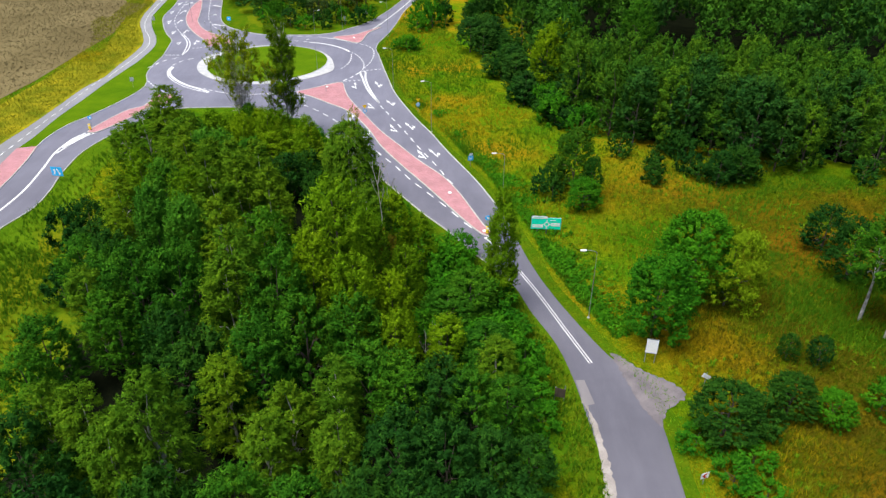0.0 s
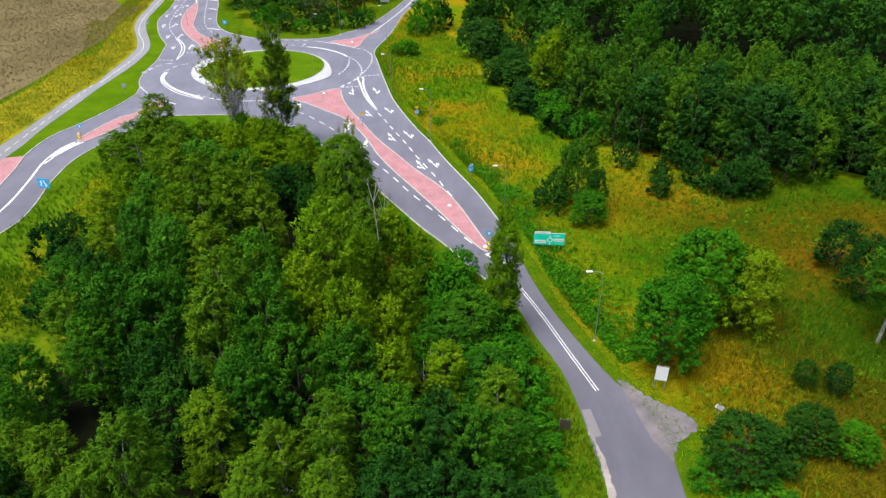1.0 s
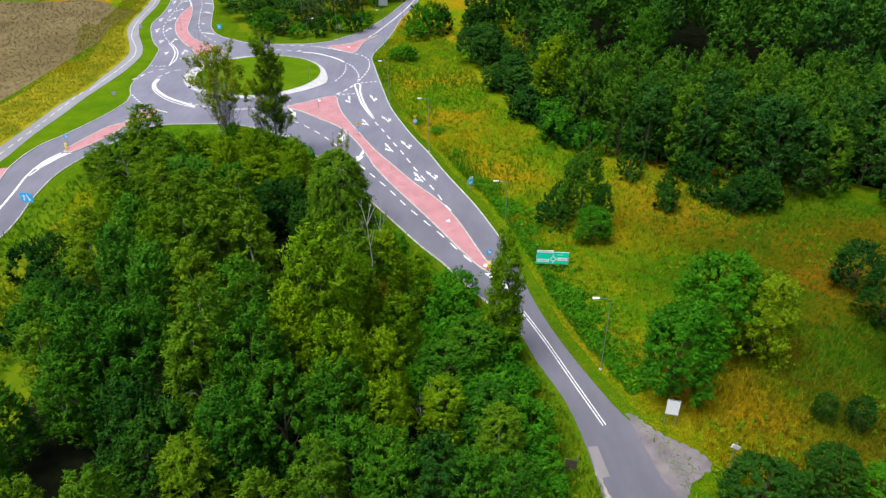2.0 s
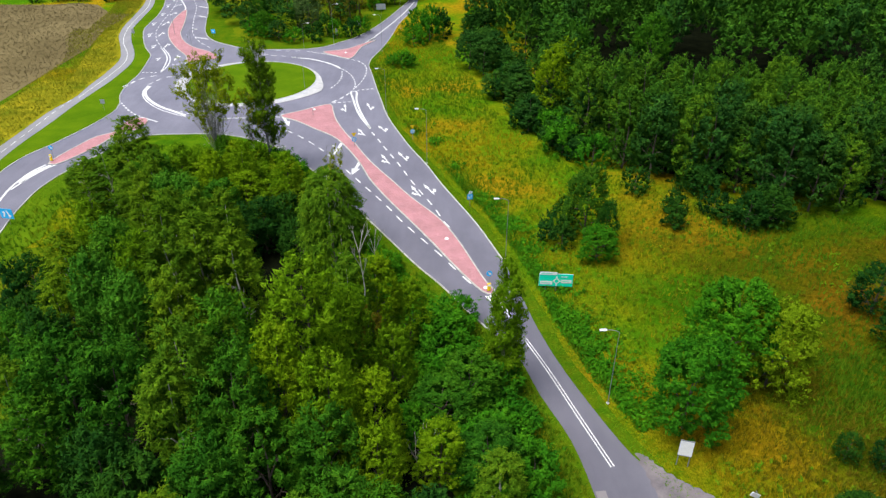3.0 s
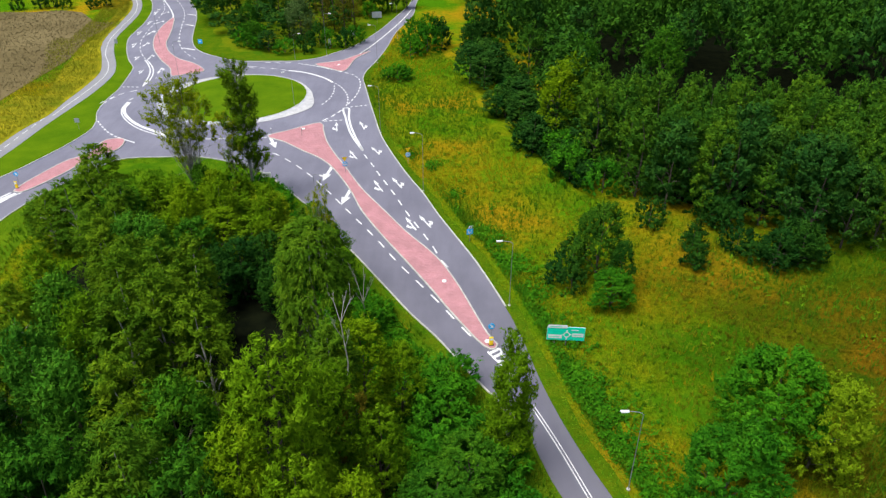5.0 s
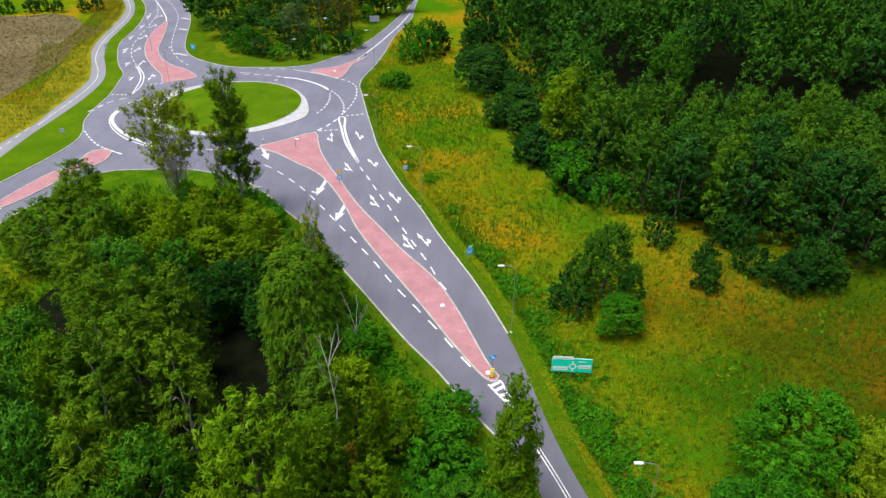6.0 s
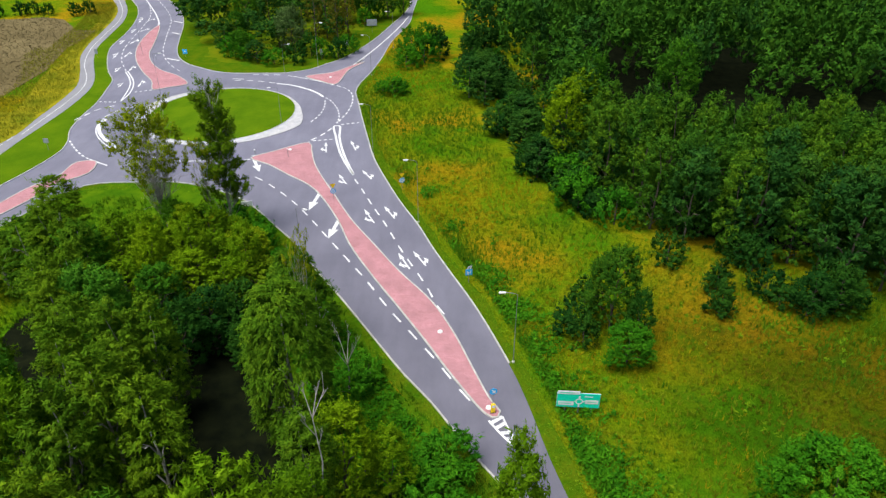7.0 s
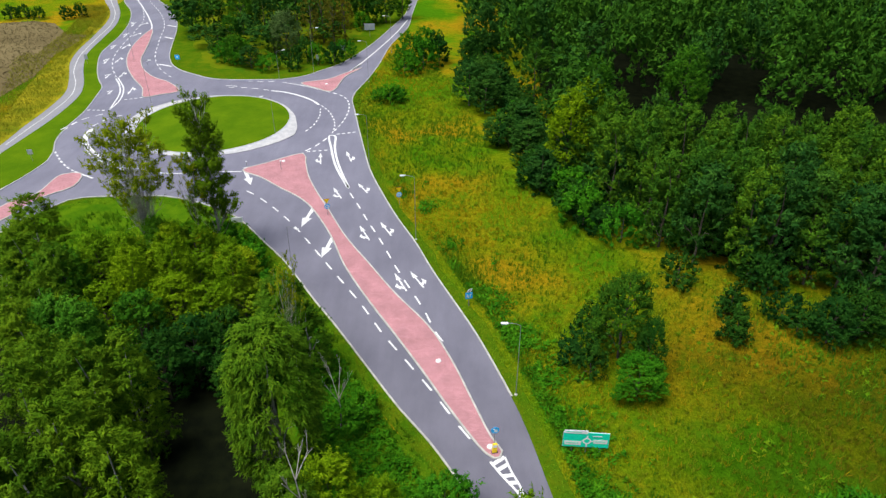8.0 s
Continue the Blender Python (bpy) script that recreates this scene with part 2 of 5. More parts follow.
def curve(points, step=2.0, closed=False):
    """Points along a smooth line through the given ones."""
    p = [Vector((*q[:2], 0)) for q in points]
    n, out = len(p), []
    spans = n if closed else n - 1
    for i in range(spans):
        if closed:
            a, b, c, d = p[i - 1], p[i], p[(i + 1) % n], p[(i + 2) % n]
        else:
            b, c = p[i], p[i + 1]
            a = p[i - 1] if i else b * 2 - c
            d = p[i + 2] if i + 2 < n else c * 2 - b
        k = max(1, int((c - b).length / step))
        ka, kb, kc = max((b - a).length, 0.01) ** 0.5, max((c - b).length, 0.01) ** 0.5, max((d - c).length, 0.01) ** 0.5
        m1 = (c - b) + ((b - a) / ka - (c - a) / (ka + kb)) * kb
        m2 = (c - b) + ((d - c) / kc - (d - b) / (kb + kc)) * kb
        for j in range(k):
            t = j / k
            out.append(b * (2 * t**3 - 3 * t * t + 1) + m1 * (t**3 - 2 * t * t + t) + c * (3 * t * t - 2 * t**3) + m2 * (t**3 - t * t))
    if not closed:
        out.append(p[-1])
    return out


def sides(line, closed=False):
    """The unit vector to the left of a line at each of its points."""
    out = []
    for i, q in enumerate(line):
        a = line[i - 1] if (i or closed) else q
        b = line[(i + 1) % len(line)] if (i + 1 < len(line) or closed) else q
        d = (b - a).normalized()
        out.append(Vector((-d.y, d.x, 0)))
    return out


def ribbon(line, width, z, closed=False, shift=0.0):
    s = sides(line, closed)
    v, f, n = [], [], len(line)
    for q, e in zip(line, s):
        for w in (shift - width / 2, shift + width / 2):
            v.append((q.x + e.x * w, q.y + e.y * w, z))
    for i in range(n if closed else n - 1):
        j = (i + 1) % n
        f.append((2 * i, 2 * j, 2 * j + 1, 2 * i + 1))
    return v, f


def kerb_bar(line, width, z0, z1, closed=False, shift=0.0):
    """A swept bar with a chamfered top."""
    s = sides(line, closed)
    v, f, n = [], [], len(line)
    h, c = width / 2, 0.03
    prof = [(-h, z0), (-h, z1 - c), (-h + c, z1), (h - c, z1), (h, z1 - c), (h, z0)]
    for q, e in zip(line, s):
        v += [(q.x + e.x * (w + shift), q.y + e.y * (w + shift), z) for w, z in prof]
    k = len(prof)
    for i in range(n if closed else n - 1):
        j = (i + 1) % n
        for a in range(k - 1):
            f.append((i * k + a, j * k + a, j * k + a + 1, i * k + a + 1))
    return v, f


def filled(line, z, z0=None):
    """A flat face inside a closed line, with a skirt down to z0."""
    tris = geometry.tessellate_polygon([[Vector((q.x, q.y, 0)) for q in line]])
    n = len(line)
    v = [(q.x, q.y, z) for q in line]
    f = []
    for a, b, c in tris:
        A, B, C = line[a], line[b], line[c]
        up = (B - A).cross(C - A).z > 0
        f.append((a, b, c) if up else (a, c, b))
    if z0 is not None:
        area = sum(line[i - 1].x * line[i].y - line[i].x * line[i - 1].y for i in range(n))
        v += [(q.x, q.y, z0) for q in line]
        for i in range(n):
            j = (i + 1) % n
            f.append((i, n + i, n + j, j) if area > 0 else (j, n + j, n + i, i))
    return v, f


def tube(bm, a, b, r0, r1, sides_n=8):
    a, b = Vector(a), Vector(b)
    q = (b - a).to_track_quat("Z", "Y")
    rings = []
    for c, r in ((a, r0), (b, r1)):
        rings.append([bm.verts.new(c + q @ Vector((r * math.cos(t * math.tau / sides_n), r * math.sin(t * math.tau / sides_n), 0))) for t in range(sides_n)])
    for i in range(sides_n):
        j = (i + 1) % sides_n
        bm.faces.new((rings[0][i], rings[0][j], rings[1][j], rings[1][i]))
    bm.faces.new(rings[1])
    bm.faces.new(rings[0][::-1])
    return bm


def box(bm, size, at, bevel=0.0, turn=None):
    r = bmesh.ops.create_cube(bm, size=1.0)
    m = Matrix.Translation(at) @ (turn or Matrix()) @ Matrix.Diagonal((*size, 1))
    bmesh.ops.transform(bm, matrix=m, verts=r["verts"])
    if bevel:
        edges = list({e for v in r["verts"] for e in v.link_edges})
        bmesh.ops.bevel(bm, geom=edges, offset=bevel, segments=1, affect="EDGES")
    return bm


def outline_plate(points, thick, y=0.0):
    """A plate in the x-z plane with the given outline, facing -y."""
    bm = bmesh.new()
    f = bm.faces.new([bm.verts.new((x, y, z)) for x, z in points])
    r = bmesh.ops.extrude_face_region(bm, geom=[f])
    bmesh.ops.translate(bm, vec=(0, thick, 0), verts=[e for e in r["geom"] if isinstance(e, bmesh.types.BMVert)])
    bmesh.ops.recalc_face_normals(bm, faces=bm.faces)
    return bm


def disc_points(cx, cz, r, n=20, turn=0.0):
    return [(cx + r * math.cos(turn + i * math.tau / n), cz + r * math.sin(turn + i * math.tau / n)) for i in range(n)]

# litter colour taken nearly black to carry the shade under the crowns
SHADED_LITTER = surface("shaded_leaf_litter", (0.005, 0.007, 0.004), (0.011, 0.014, 0.006), 0.5, 6.0, 0.95, 0.05, spec=0.0)
WESTGRASS = surface("west_rough_grass", (0.050, 0.125, 0.004), (0.150, 0.170, 0.005), 0.14, 3.0, 0.95, 0.15, spec=0.0)
LUSH = surface("lush_grass", (0.036, 0.110, 0.003), (0.085, 0.165, 0.004), 0.4, 5.0, 0.95, 0.05, spec=0.0)
CROP_STALK = leaf_material("crop_stalks", (0.12, 0.096, 0.044), (0.165, 0.132, 0.062), (0.22, 0.176, 0.085), 0.8)


# ---- ground, roads and islands ----
V = Vector
GROUND_Z, ROAD_Z, MARK_Z, TOP_Z = 0.0, 0.03, 0.036, 0.15


def structure(name, vf, material, label):
    return tagged(mesh_object(name, *vf, material), label, name.split("_")[0], kind="structure")


def ground_sheet():
    """One sheet to the horizon: fine near the junction, coarse beyond."""
    ticks = [-4000, -2000, -1000, -500] + list(range(-300, 421, 12)) + [600, 1000, 2000, 4000]
    n = len(ticks)
    v = [(x, y, GROUND_Z if max(abs(x), abs(y)) < 430 else GROUND_Z - 0.5) for y in ticks for x in ticks]
    f = [(j * n + i, j * n + i + 1, (j + 1) * n + i + 1, (j + 1) * n + i) for j in range(n - 1) for i in range(n - 1)]
    return v, f


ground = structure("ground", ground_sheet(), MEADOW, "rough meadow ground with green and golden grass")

EAST_EDGE = [(19.5, -160), (20.2, -60), (20.8, -20)] + [(21.3, -0.7), (21.5, 4.5), (21.6, 8.6), (21.2, 11.3), (20.4, 14.0), (19.5, 17.8)] + [(18.1, 20.0), (15.1, 27.2), (12.5, 34.7), (10.5, 42.7)] + [(9.5, 48.4), (8.3, 54.2), (6.7, 59.8), (4.0, 68.2), (1.2, 75.4), (-1.5, 82.3), (-4.2, 90.1), (-7.1, 97.1), (-9.9, 104.9), (-13.3, 115.7), (-15.5, 126.1), (-17.4, 135.5), (-19.6, 147.1), (-20.8, 153.4), (-20.7, 158.5), (-18.7, 168.6), (-16.9, 180.9), (-15.1, 198.9), (-10.9, 220.8), (-10.3, 238.1)] + [(-7, 300), (-2, 380)]
NE_LEFT = [(-10, 380), (-12.5, 300)] + [(-12.1, 240.6), (-16.3, 218.0), (-21.3, 197.1), (-27.3, 180.9), (-31.0, 176.0), (-34.5, 171.3), (-39.7, 168.6), (-46.6, 168.2), (-53.5, 168.2), (-58.1, 169.5), (-62.4, 172.3), (-67.2, 176.0), (-71.0, 180.9), (-74.4, 188.7), (-77.5, 200.0), (-81.4, 215.9), (-86.1, 230.3), (-93.7, 246.4), (-102.3, 259.9)] + [(-121, 300), (-145, 340)]
NW_LEFT = [(-158, 335), (-131, 295)] + [(-112.3, 255.2), (-105.3, 242.2), (-99.7, 226.6), (-96.1, 209.3), (-95.1, 200.0), (-94.0, 191.4), (-89.5, 178.4), (-85.3, 169.1), (-81.7, 162.6), (-80.4, 156.5), (-78.6, 145.4), (-78.3, 137.1), (-77.1, 129.5), (-74.9, 123.9), (-74.1, 120.0), (-74.5, 115.5), (-75.7, 109.9)] + [(-79.4, 98.7), (-81.2, 94.7), (-82.1, 89.1), (-82.0, 83.8), (-80.7, 77.3), (-79.6, 69.1), (-79.2, 64.5)] + [(-76, 48), (-74, 20), (-73, -20), (-72, -90)]
SW_NEAR = [(-63, -90), (-64, -20), (-66, 20), (-69, 38)] + [(-71.6, 50.6), (-70.8, 53.4), (-69.8, 57.6), (-70.3, 64.5), (-71.3, 69.8), (-71.7, 73.9), (-71.9, 80.5), (-70.2, 88.2)] + [(-65.1, 100.5), (-63.0, 103.9), (-60.8, 104.9)] + [(-54.5, 105.4), (-47.2, 105.4), (-39.9, 102.7)]
WEST_EDGE = [(-33.0, 98.0), (-30.6, 95.2), (-26.8, 90.1), (-23.3, 85.6), (-21.0, 82.0), (-16.7, 74.8), (-13.9, 70.5), (-8.4, 61.4), (-4.5, 55.0), (-1.4, 50.6), (2.7, 43.6)] + [(7.8, 35.5), (9.8, 28.7), (12.2, 22.0), (13.4, 14.9), (13.8, 9.6), (14.2, 4.9), (14.5, 1.3), (14.6, -0.7)] + [(14.6, -20), (13.6, -60), (12.8, -160)]

east, ne_left, nw_left = curve(EAST_EDGE), curve(NE_LEFT), curve(NW_LEFT)
sw_line = curve(SW_NEAR + WEST_EDGE)
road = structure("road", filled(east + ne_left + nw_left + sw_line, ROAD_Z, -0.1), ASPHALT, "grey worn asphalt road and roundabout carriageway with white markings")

# kerbs along the built-up edges
k0 = min(range(len(east)), key=lambda i: abs(east[i].y - 57))
k1 = min(range(len(sw_line)), key=lambda i: (sw_line[i] - V((-5.0, 58, 0))).length)
structure("kerb_east", kerb_bar(east[k0:], 0.22, -0.1, TOP_Z, shift=-0.08), KERB, "pale concrete kerb along the approach road")
structure("kerb_north", kerb_bar(ne_left, 0.22, -0.1, TOP_Z, shift=-0.08), KERB, "pale concrete kerb on the far side")
structure("kerb_west", kerb_bar(nw_left, 0.22, -0.1, TOP_Z, shift=-0.08), KERB, "pale concrete kerb beside the mown verge")
structure("kerb_south", kerb_bar(sw_line[:k1 + 12], 0.22, -0.1, TOP_Z, shift=-0.08), KERB, "pale concrete kerb beside the grove")

# mown verges and weeds beside the roads
BIKE_RIGHT = [(-146, 330)] + [(-117.1, 259.9), (-107.3, 238.1), (-102.7, 222.9), (-100.1, 206.1), (-97.8, 191.4), (-93.2, 178.4), (-87.1, 164.7), (-84.6, 156.5), (-83.7, 143.7), (-84.2, 132.4), (-84.8, 123.1)] + [(-85.0, 111.4), (-85.5, 98.7), (-85.1, 88.2), (-85.3, 81.8), (-83.6, 72.7)] + [(-84, 50), (-83, 20), (-82, -60)]
BIKE_LEFT = [(-152, 330)] + [(-121.6, 259.9), (-112.3, 242.2), (-108.0, 230.3), (-104.0, 209.3), (-101.9, 195.4), (-98.9, 183.5), (-92.7, 169.1), (-88.8, 158.5), (-87.6, 146.1), (-87.5, 136.8), (-87.1, 127.2)] + [(-88.5, 119.5), (-88.8, 105.7), (-89.1, 93.8), (-89.8, 84.1)] + [(-90, 60), (-88.5, 30), (-87, -60)]
bike_r, bike_l = curve(BIKE_RIGHT), curve(BIKE_LEFT)
structure("pavement_cycle_path", filled(bike_r + bike_l[::-1], 0.045, -0.1), PATH_GREY, "pale grey asphalt cycle path with a white line")
v_r = [q for q in bike_r if q.y > 68]
v_w = [q for q in nw_left if q.y > 68]
structure("verge_west", filled(v_w + v_r[::-1], 0.02), MOWN, "short mown green verge between road and cycle path")
FIELD_EDGE = [(-150, 330)] + [(-115.8, 279.9), (-112.8, 234.1), (-109.4, 215.9), (-105.9, 197.1), (-102.9, 180.9), (-100.6, 164.7), (-96.7, 150.8), (-94.2, 140.3)] + [(-100.8, 140.6), (-101.3, 126.1), (-102.1, 116.6), (-102.4, 107.2)] + [(-101, 80), (-99, 40), (-97, -60)]
structure("weeds_west", filled([q for q in bike_l] + [V((a, b, 0)) for a, b in FIELD_EDGE][::-1], 0.024), WEEDS, "yellow flowering weeds between cycle path and field")
FIELD = [(-106.5, 211.3), (-112.4, 211.3), (-122.9, 225.1), (-131.0, 228.0), (-140.2, 225.1)] + [(-210, 226), (-320, 226), (-320, -60), (-104, -60), (-104, 30), (-105.5, 80)] + [(-104.5, 111.0), (-103.0, 123.8), (-102.8, 141.6)] + [(-102.1, 170.4), (-106.4, 191.4), (-105.6, 200.0)]
structure("ground_field", filled([V((a, b, 0)) for a, b in FIELD], 0.07, -0.1), CROP, "brown ripe crop field")


def uneven(line, width, z):
    """A strip on the right of a line whose far edge wanders."""
    v, f = [], []
    for i, (q, e) in enumerate(zip(line, sides(line))):
        w = width * (1 + 0.45 * noise.noise((q.x * 0.2, q.y * 0.2, 0.3)))
        v += [(q.x - e.x * w, q.y - e.y * w, z), (q.x, q.y, z)]
        if i:
            f.append((2 * i - 2, 2 * i, 2 * i + 1, 2 * i - 1))
    return v, f


VERGE_E = [q for q in east if -30 < q.y < 176]
structure("verge_east", uneven(VERGE_E, 1.7, 0.014), VERGE, "mown green grass strip along the road")
structure("verge_north", uneven([q for q in ne_left if q.y < 300], 7.0, 0.014), VERGE, "mown green grass strip along the far kerb")
structure("verge_south", uneven([q for q in sw_line if q.y > -30], 2.4, 0.014), VERGE, "rough grass strip between road and grove")

# sandy lay-by, worn edge and a repaired patch on the near road


def ragged(line, amount):
    """A closed line whose points wander, for soft ground edges."""
    return [q + V((noise.noise((q.x * 1.7, q.y * 1.7, 0.0)), noise.noise((q.x * 1.7, q.y * 1.7, 9.0)), 0)) * amount for q in line]


structure("verge_southwest", uneven([q for q in sw_line if q.y > 40 and q.x < -64], 6.0, 0.017), MOWN, "short green grass between the western arm and the grove")
structure("ground_layby", filled(ragged(ragged(curve([(18.7, 20.3), (20.3, 18.7), (21.9, 16.9), (24.0, 15.6), (25.3, 14.0), (25.1, 12.7), (23.4, 11.3), (22.3, 10.1), (21.5, 8.4), (20.6, 10.0), (19.8, 12.4), (19.3, 15.6)], 0.2, True), 0.3), 0.12), 0.042), DIRT, "bare sandy gravel lay-by beside the road")
structure("ground_worn_edge", filled(ragged(curve([(13.5, 13.0), (13.9, 11.0), (14.1, 8.4), (14.15, 5.2), (14.0, 2.0), (13.8, -1.3), (14.7, -1.3), (14.9, 2.0), (14.9, 5.2), (14.7, 8.4), (14.3, 11.0)], 0.25, True), 0.3), 0.041), SAND, "crumbled pale sandy road edge")
structure("road_patch", filled([V((a, b, 0)) for a, b in [(13.5, 15.5), (14.5, 15.6), (15.0, 11.7), (13.8, 11.4)]], 0.042), PATCH_GREY, "pale rectangular asphalt repair")

# central island: grass disc, setts apron that widens in two spirals, kerb
RING = V((-48.4, 139.8, 0))
APRON_R = [(-20, 1.235), (1, 1.10), (22, 1.04), (45, 1.02), (69, 1.02), (95, 1.03), (120, 1.08), (145, 1.14), (160, 1.19), (180, 1.18), (200, 1.15), (216, 1.12), (236, 1.10), (259, 1.09), (275, 1.11), (294, 1.13), (317, 1.17), (334, 1.225), (339.9, 1.235)]


def oval(a, k):
    return RING + V((15.7 * k * math.cos(a), 16.4 * k * math.sin(a), 0))


angles = [radians(a) for a in range(-20, 340, 4)]
apron_line = [oval(a, float(np.interp(math.degrees(a), [q[0] for q in APRON_R], [q[1] for q in APRON_R]))) for a in angles]
structure("pavement_apron", filled(apron_line, 0.13, -0.05), SETTS, "pale stone-sett apron round the central island")
grass_line = [oval(a, 1.0) for a in angles]


def mound(line, centre, z0, z1, rings=6):
    v, f, n = [], [], len(line)
    for k in range(rings):
        s = 1 - k / rings
        z = z0 + (z1 - z0) * (1 - s * s)
        v += [tuple(centre + (q - centre) * s + V((0, 0, z))) for q in line]
    v.append(tuple(centre + V((0, 0, z1))))
    for k in range(rings - 1):
        for i in range(n):
            j = (i + 1) % n
            f.append((k * n + i, k * n + j, (k + 1) * n + j, (k + 1) * n + i))
    f += [((rings - 1) * n + i, (rings - 1) * n + (i + 1) % n, rings * n) for i in range(n)]
    return v, f


structure("ground_island", mound(grass_line, RING, 0.14, 0.7), MOWN, "mown green grass on the round central island")
structure("kerb_island", kerb_bar(grass_line, 0.25, 0.0, 0.2, closed=True), KERB, "concrete kerb round the island grass")

# red paved splitter islands with pale kerbs
SPLITTERS = [
    ("main", [(-36.5, 115.7), (-33.0, 118.7), (-26.7, 123.1), (-25.6, 119.2), (-24.1, 113.3), (-21.7, 107.1), (-18.9, 100.9), (-14.8, 91.7), (-10.4, 83.8), (-6.4, 76.7), (-1.7, 69.4), (1.1, 62.9), (3.5, 55.5), (5.0, 51.0), (6.0, 49.1), (5.7, 48.3), (5.1, 48.2), (4.3, 48.9), (1.0, 54.6), (-2.2, 60.9), (-5.8, 67.7), (-10.0, 75.4), (-14.1, 83.8), (-16.9, 91.4), (-19.9, 98.0), (-22.4, 102.5), (-24.8, 105.4), (-27.8, 108.1), (-32.7, 112.9)]),
    ("north_east", [(-34.5, 165.6), (-28.5, 168.6), (-24.6, 173.7), (-21.0, 178.0), (-24.3, 170.9), (-26.5, 159.3), (-30.2, 161.8)]),
    ("north_west", [(-89.3, 217.3), (-85.8, 206.1), (-82.7, 193.1), (-81.1, 186.1), (-77.1, 177.0), (-72.2, 170.4), (-66.7, 166.0), (-62.4, 159.3), (-65.8, 157.3), (-68.9, 155.3), (-71.8, 161.8), (-77.2, 170.0), (-82.9, 180.9), (-87.0, 193.1), (-89.4, 208.7)]),
    ("west", [(-65.4, 114.3), (-64.4, 109.0), (-68.0, 104.7)] + [(-69.9, 98.0)] + [(-73.9, 90.3), (-75.2, 90.6)] + [(-73.2, 100.4), (-71.7, 104.1)] + [(-69.5, 106.0), (-68.6, 113.8)]),
]
for name, pts in SPLITTERS:
    line = curve(pts, 1.5, True)
    structure("pavement_splitter_" + name, filled(line, TOP_Z, -0.05), PAVING, "red paved splitter island with pale kerb")
    structure("kerb_splitter_" + name, kerb_bar(line, 0.22, -0.05, TOP_Z + 0.03, closed=True), KERB, "narrow pale kerb round the splitter island")
structure("pavement_crossing", filled([V((a, b, 0)) for a, b in [(-79.2, 64.5), (-84.7, 74.7), (-85.6, 82.4), (-81.9, 83.5), (-80.7, 77.3), (-79.6, 69.1)]], 0.06, -0.05), PAVING, "red paved patch joining cycle path and road")

# ---- road markings, parts of the road ----


def marking(name, vf):
    return mesh_object(name, *vf, PAINT, road)


def along(line, start, end):
    """The stretch of a line between two distances from its start."""
    out, run = [], 0.0
    for a, b in zip(line, line[1:]):
        d = (b - a).length
        if d > 0:
            if not out and run + d >= start:
                out.append(a.lerp(b, max(0, (start - run) / d)))
            if out and run + d >= end:
                out.append(a.lerp(b, (end - run) / d))
                return out
            if out:
                out.append(b)
        run += d
    return out


def dashes(points, width, dash, gap, name="lane_dash", first=0.0, z=MARK_Z):
    line = curve(points, 0.5)
    total = sum((b - a).length for a, b in zip(line, line[1:]))
    s = first
    while s + dash * 0.6 < total:
        seg = along(line, s, min(s + dash, total))
        if len(seg) > 1:
            marking(name, ribbon(seg, width, z))
        s += dash + gap


def solid(points, width, name="solid_line", closed=False, shift=0.0):
    marking(name, ribbon(curve(points, 1.0, closed), width, MARK_Z, closed, shift))


dashes([(2.8, 50.8), (1.7, 52.6), (-1.0, 57.5), (-4.2, 62.8), (-7.5, 68.2), (-10.7, 74.2), (-14.1, 79.9), (-17.6, 85.7), (-21.0, 91.4), (-24.4, 96.7), (-28.4, 101.9), (-32.8, 106.6), (-36.4, 109.2)], 0.24, 2.1, 2.0)
dashes([(-0.0, 66.6), (-0.9, 68.4), (-2.2, 72.3), (-3.7, 76.1), (-5.1, 79.4), (-6.7, 83.3), (-8.1, 87.1), (-9.6, 91.1), (-11.1, 94.7), (-12.6, 98.4), (-14.1, 102.3), (-15.9, 106.6)], 0.24, 2.1, 2.0)
SEPARATOR = [(-22.9, 132.4), (-21.8, 126.1), (-20.1, 118.7), (-18.5, 113.8), (-16.3, 108.4), (-18.4, 115.0), (-19.8, 120.0), (-21.1, 126.1), (-22.0, 132.4)]
solid(SEPARATOR, 0.42, "lane_divider", closed=True)
NEAR_LINE = [(9.1, 38.7), (11.1, 33.2), (13.7, 25.0), (15.8, 18.5)]
solid(NEAR_LINE, 0.12, "double_line", shift=0.17)
solid(NEAR_LINE, 0.12, "double_line", shift=-0.17)
solid([(-36.6, 115.2), (-39.4, 115.2)] + [(-40.0, 115.2), (-46.4, 114.5), (-50.5, 114.5), (-55.2, 116.2)], 0.3)
dashes([(-55.2, 116.2), (-57.1, 117.2), (-60.5, 119.2)], 0.25, 1.0, 1.0)
solid([(-36.7, 116.7), (-32.0, 119.2), (-26.8, 123.6)], 0.25)
dashes([(-26.6, 124.5), (-24.9, 127.2), (-22.7, 132.4)], 0.35, 1.6, 1.2, "ring_dash")
dashes([(-26.2, 124.2), (-22.1, 125.0)], 0.4, 0.6, 0.5, "give_way_block")
dashes([(-21.6, 133.0), (-17.6, 134.3)], 0.4, 0.6, 0.5, "give_way_block")
dashes([(-22.6, 133.7), (-22.6, 137.1), (-23.5, 142.0), (-25.7, 147.5), (-27.7, 150.4)], 0.3, 0.9, 0.9, "ring_dash")
dashes([(-28.2, 134.6), (-27.1, 138.3), (-26.7, 143.7), (-27.3, 148.9)], 0.3, 0.9, 0.9, "ring_dash")
dashes([(-22.3, 134.9), (-21.2, 140.3), (-20.8, 147.1), (-21.8, 153.4), (-24.2, 157.3), (-26.6, 158.9)], 0.3, 1.2, 1.0, "ring_dash")
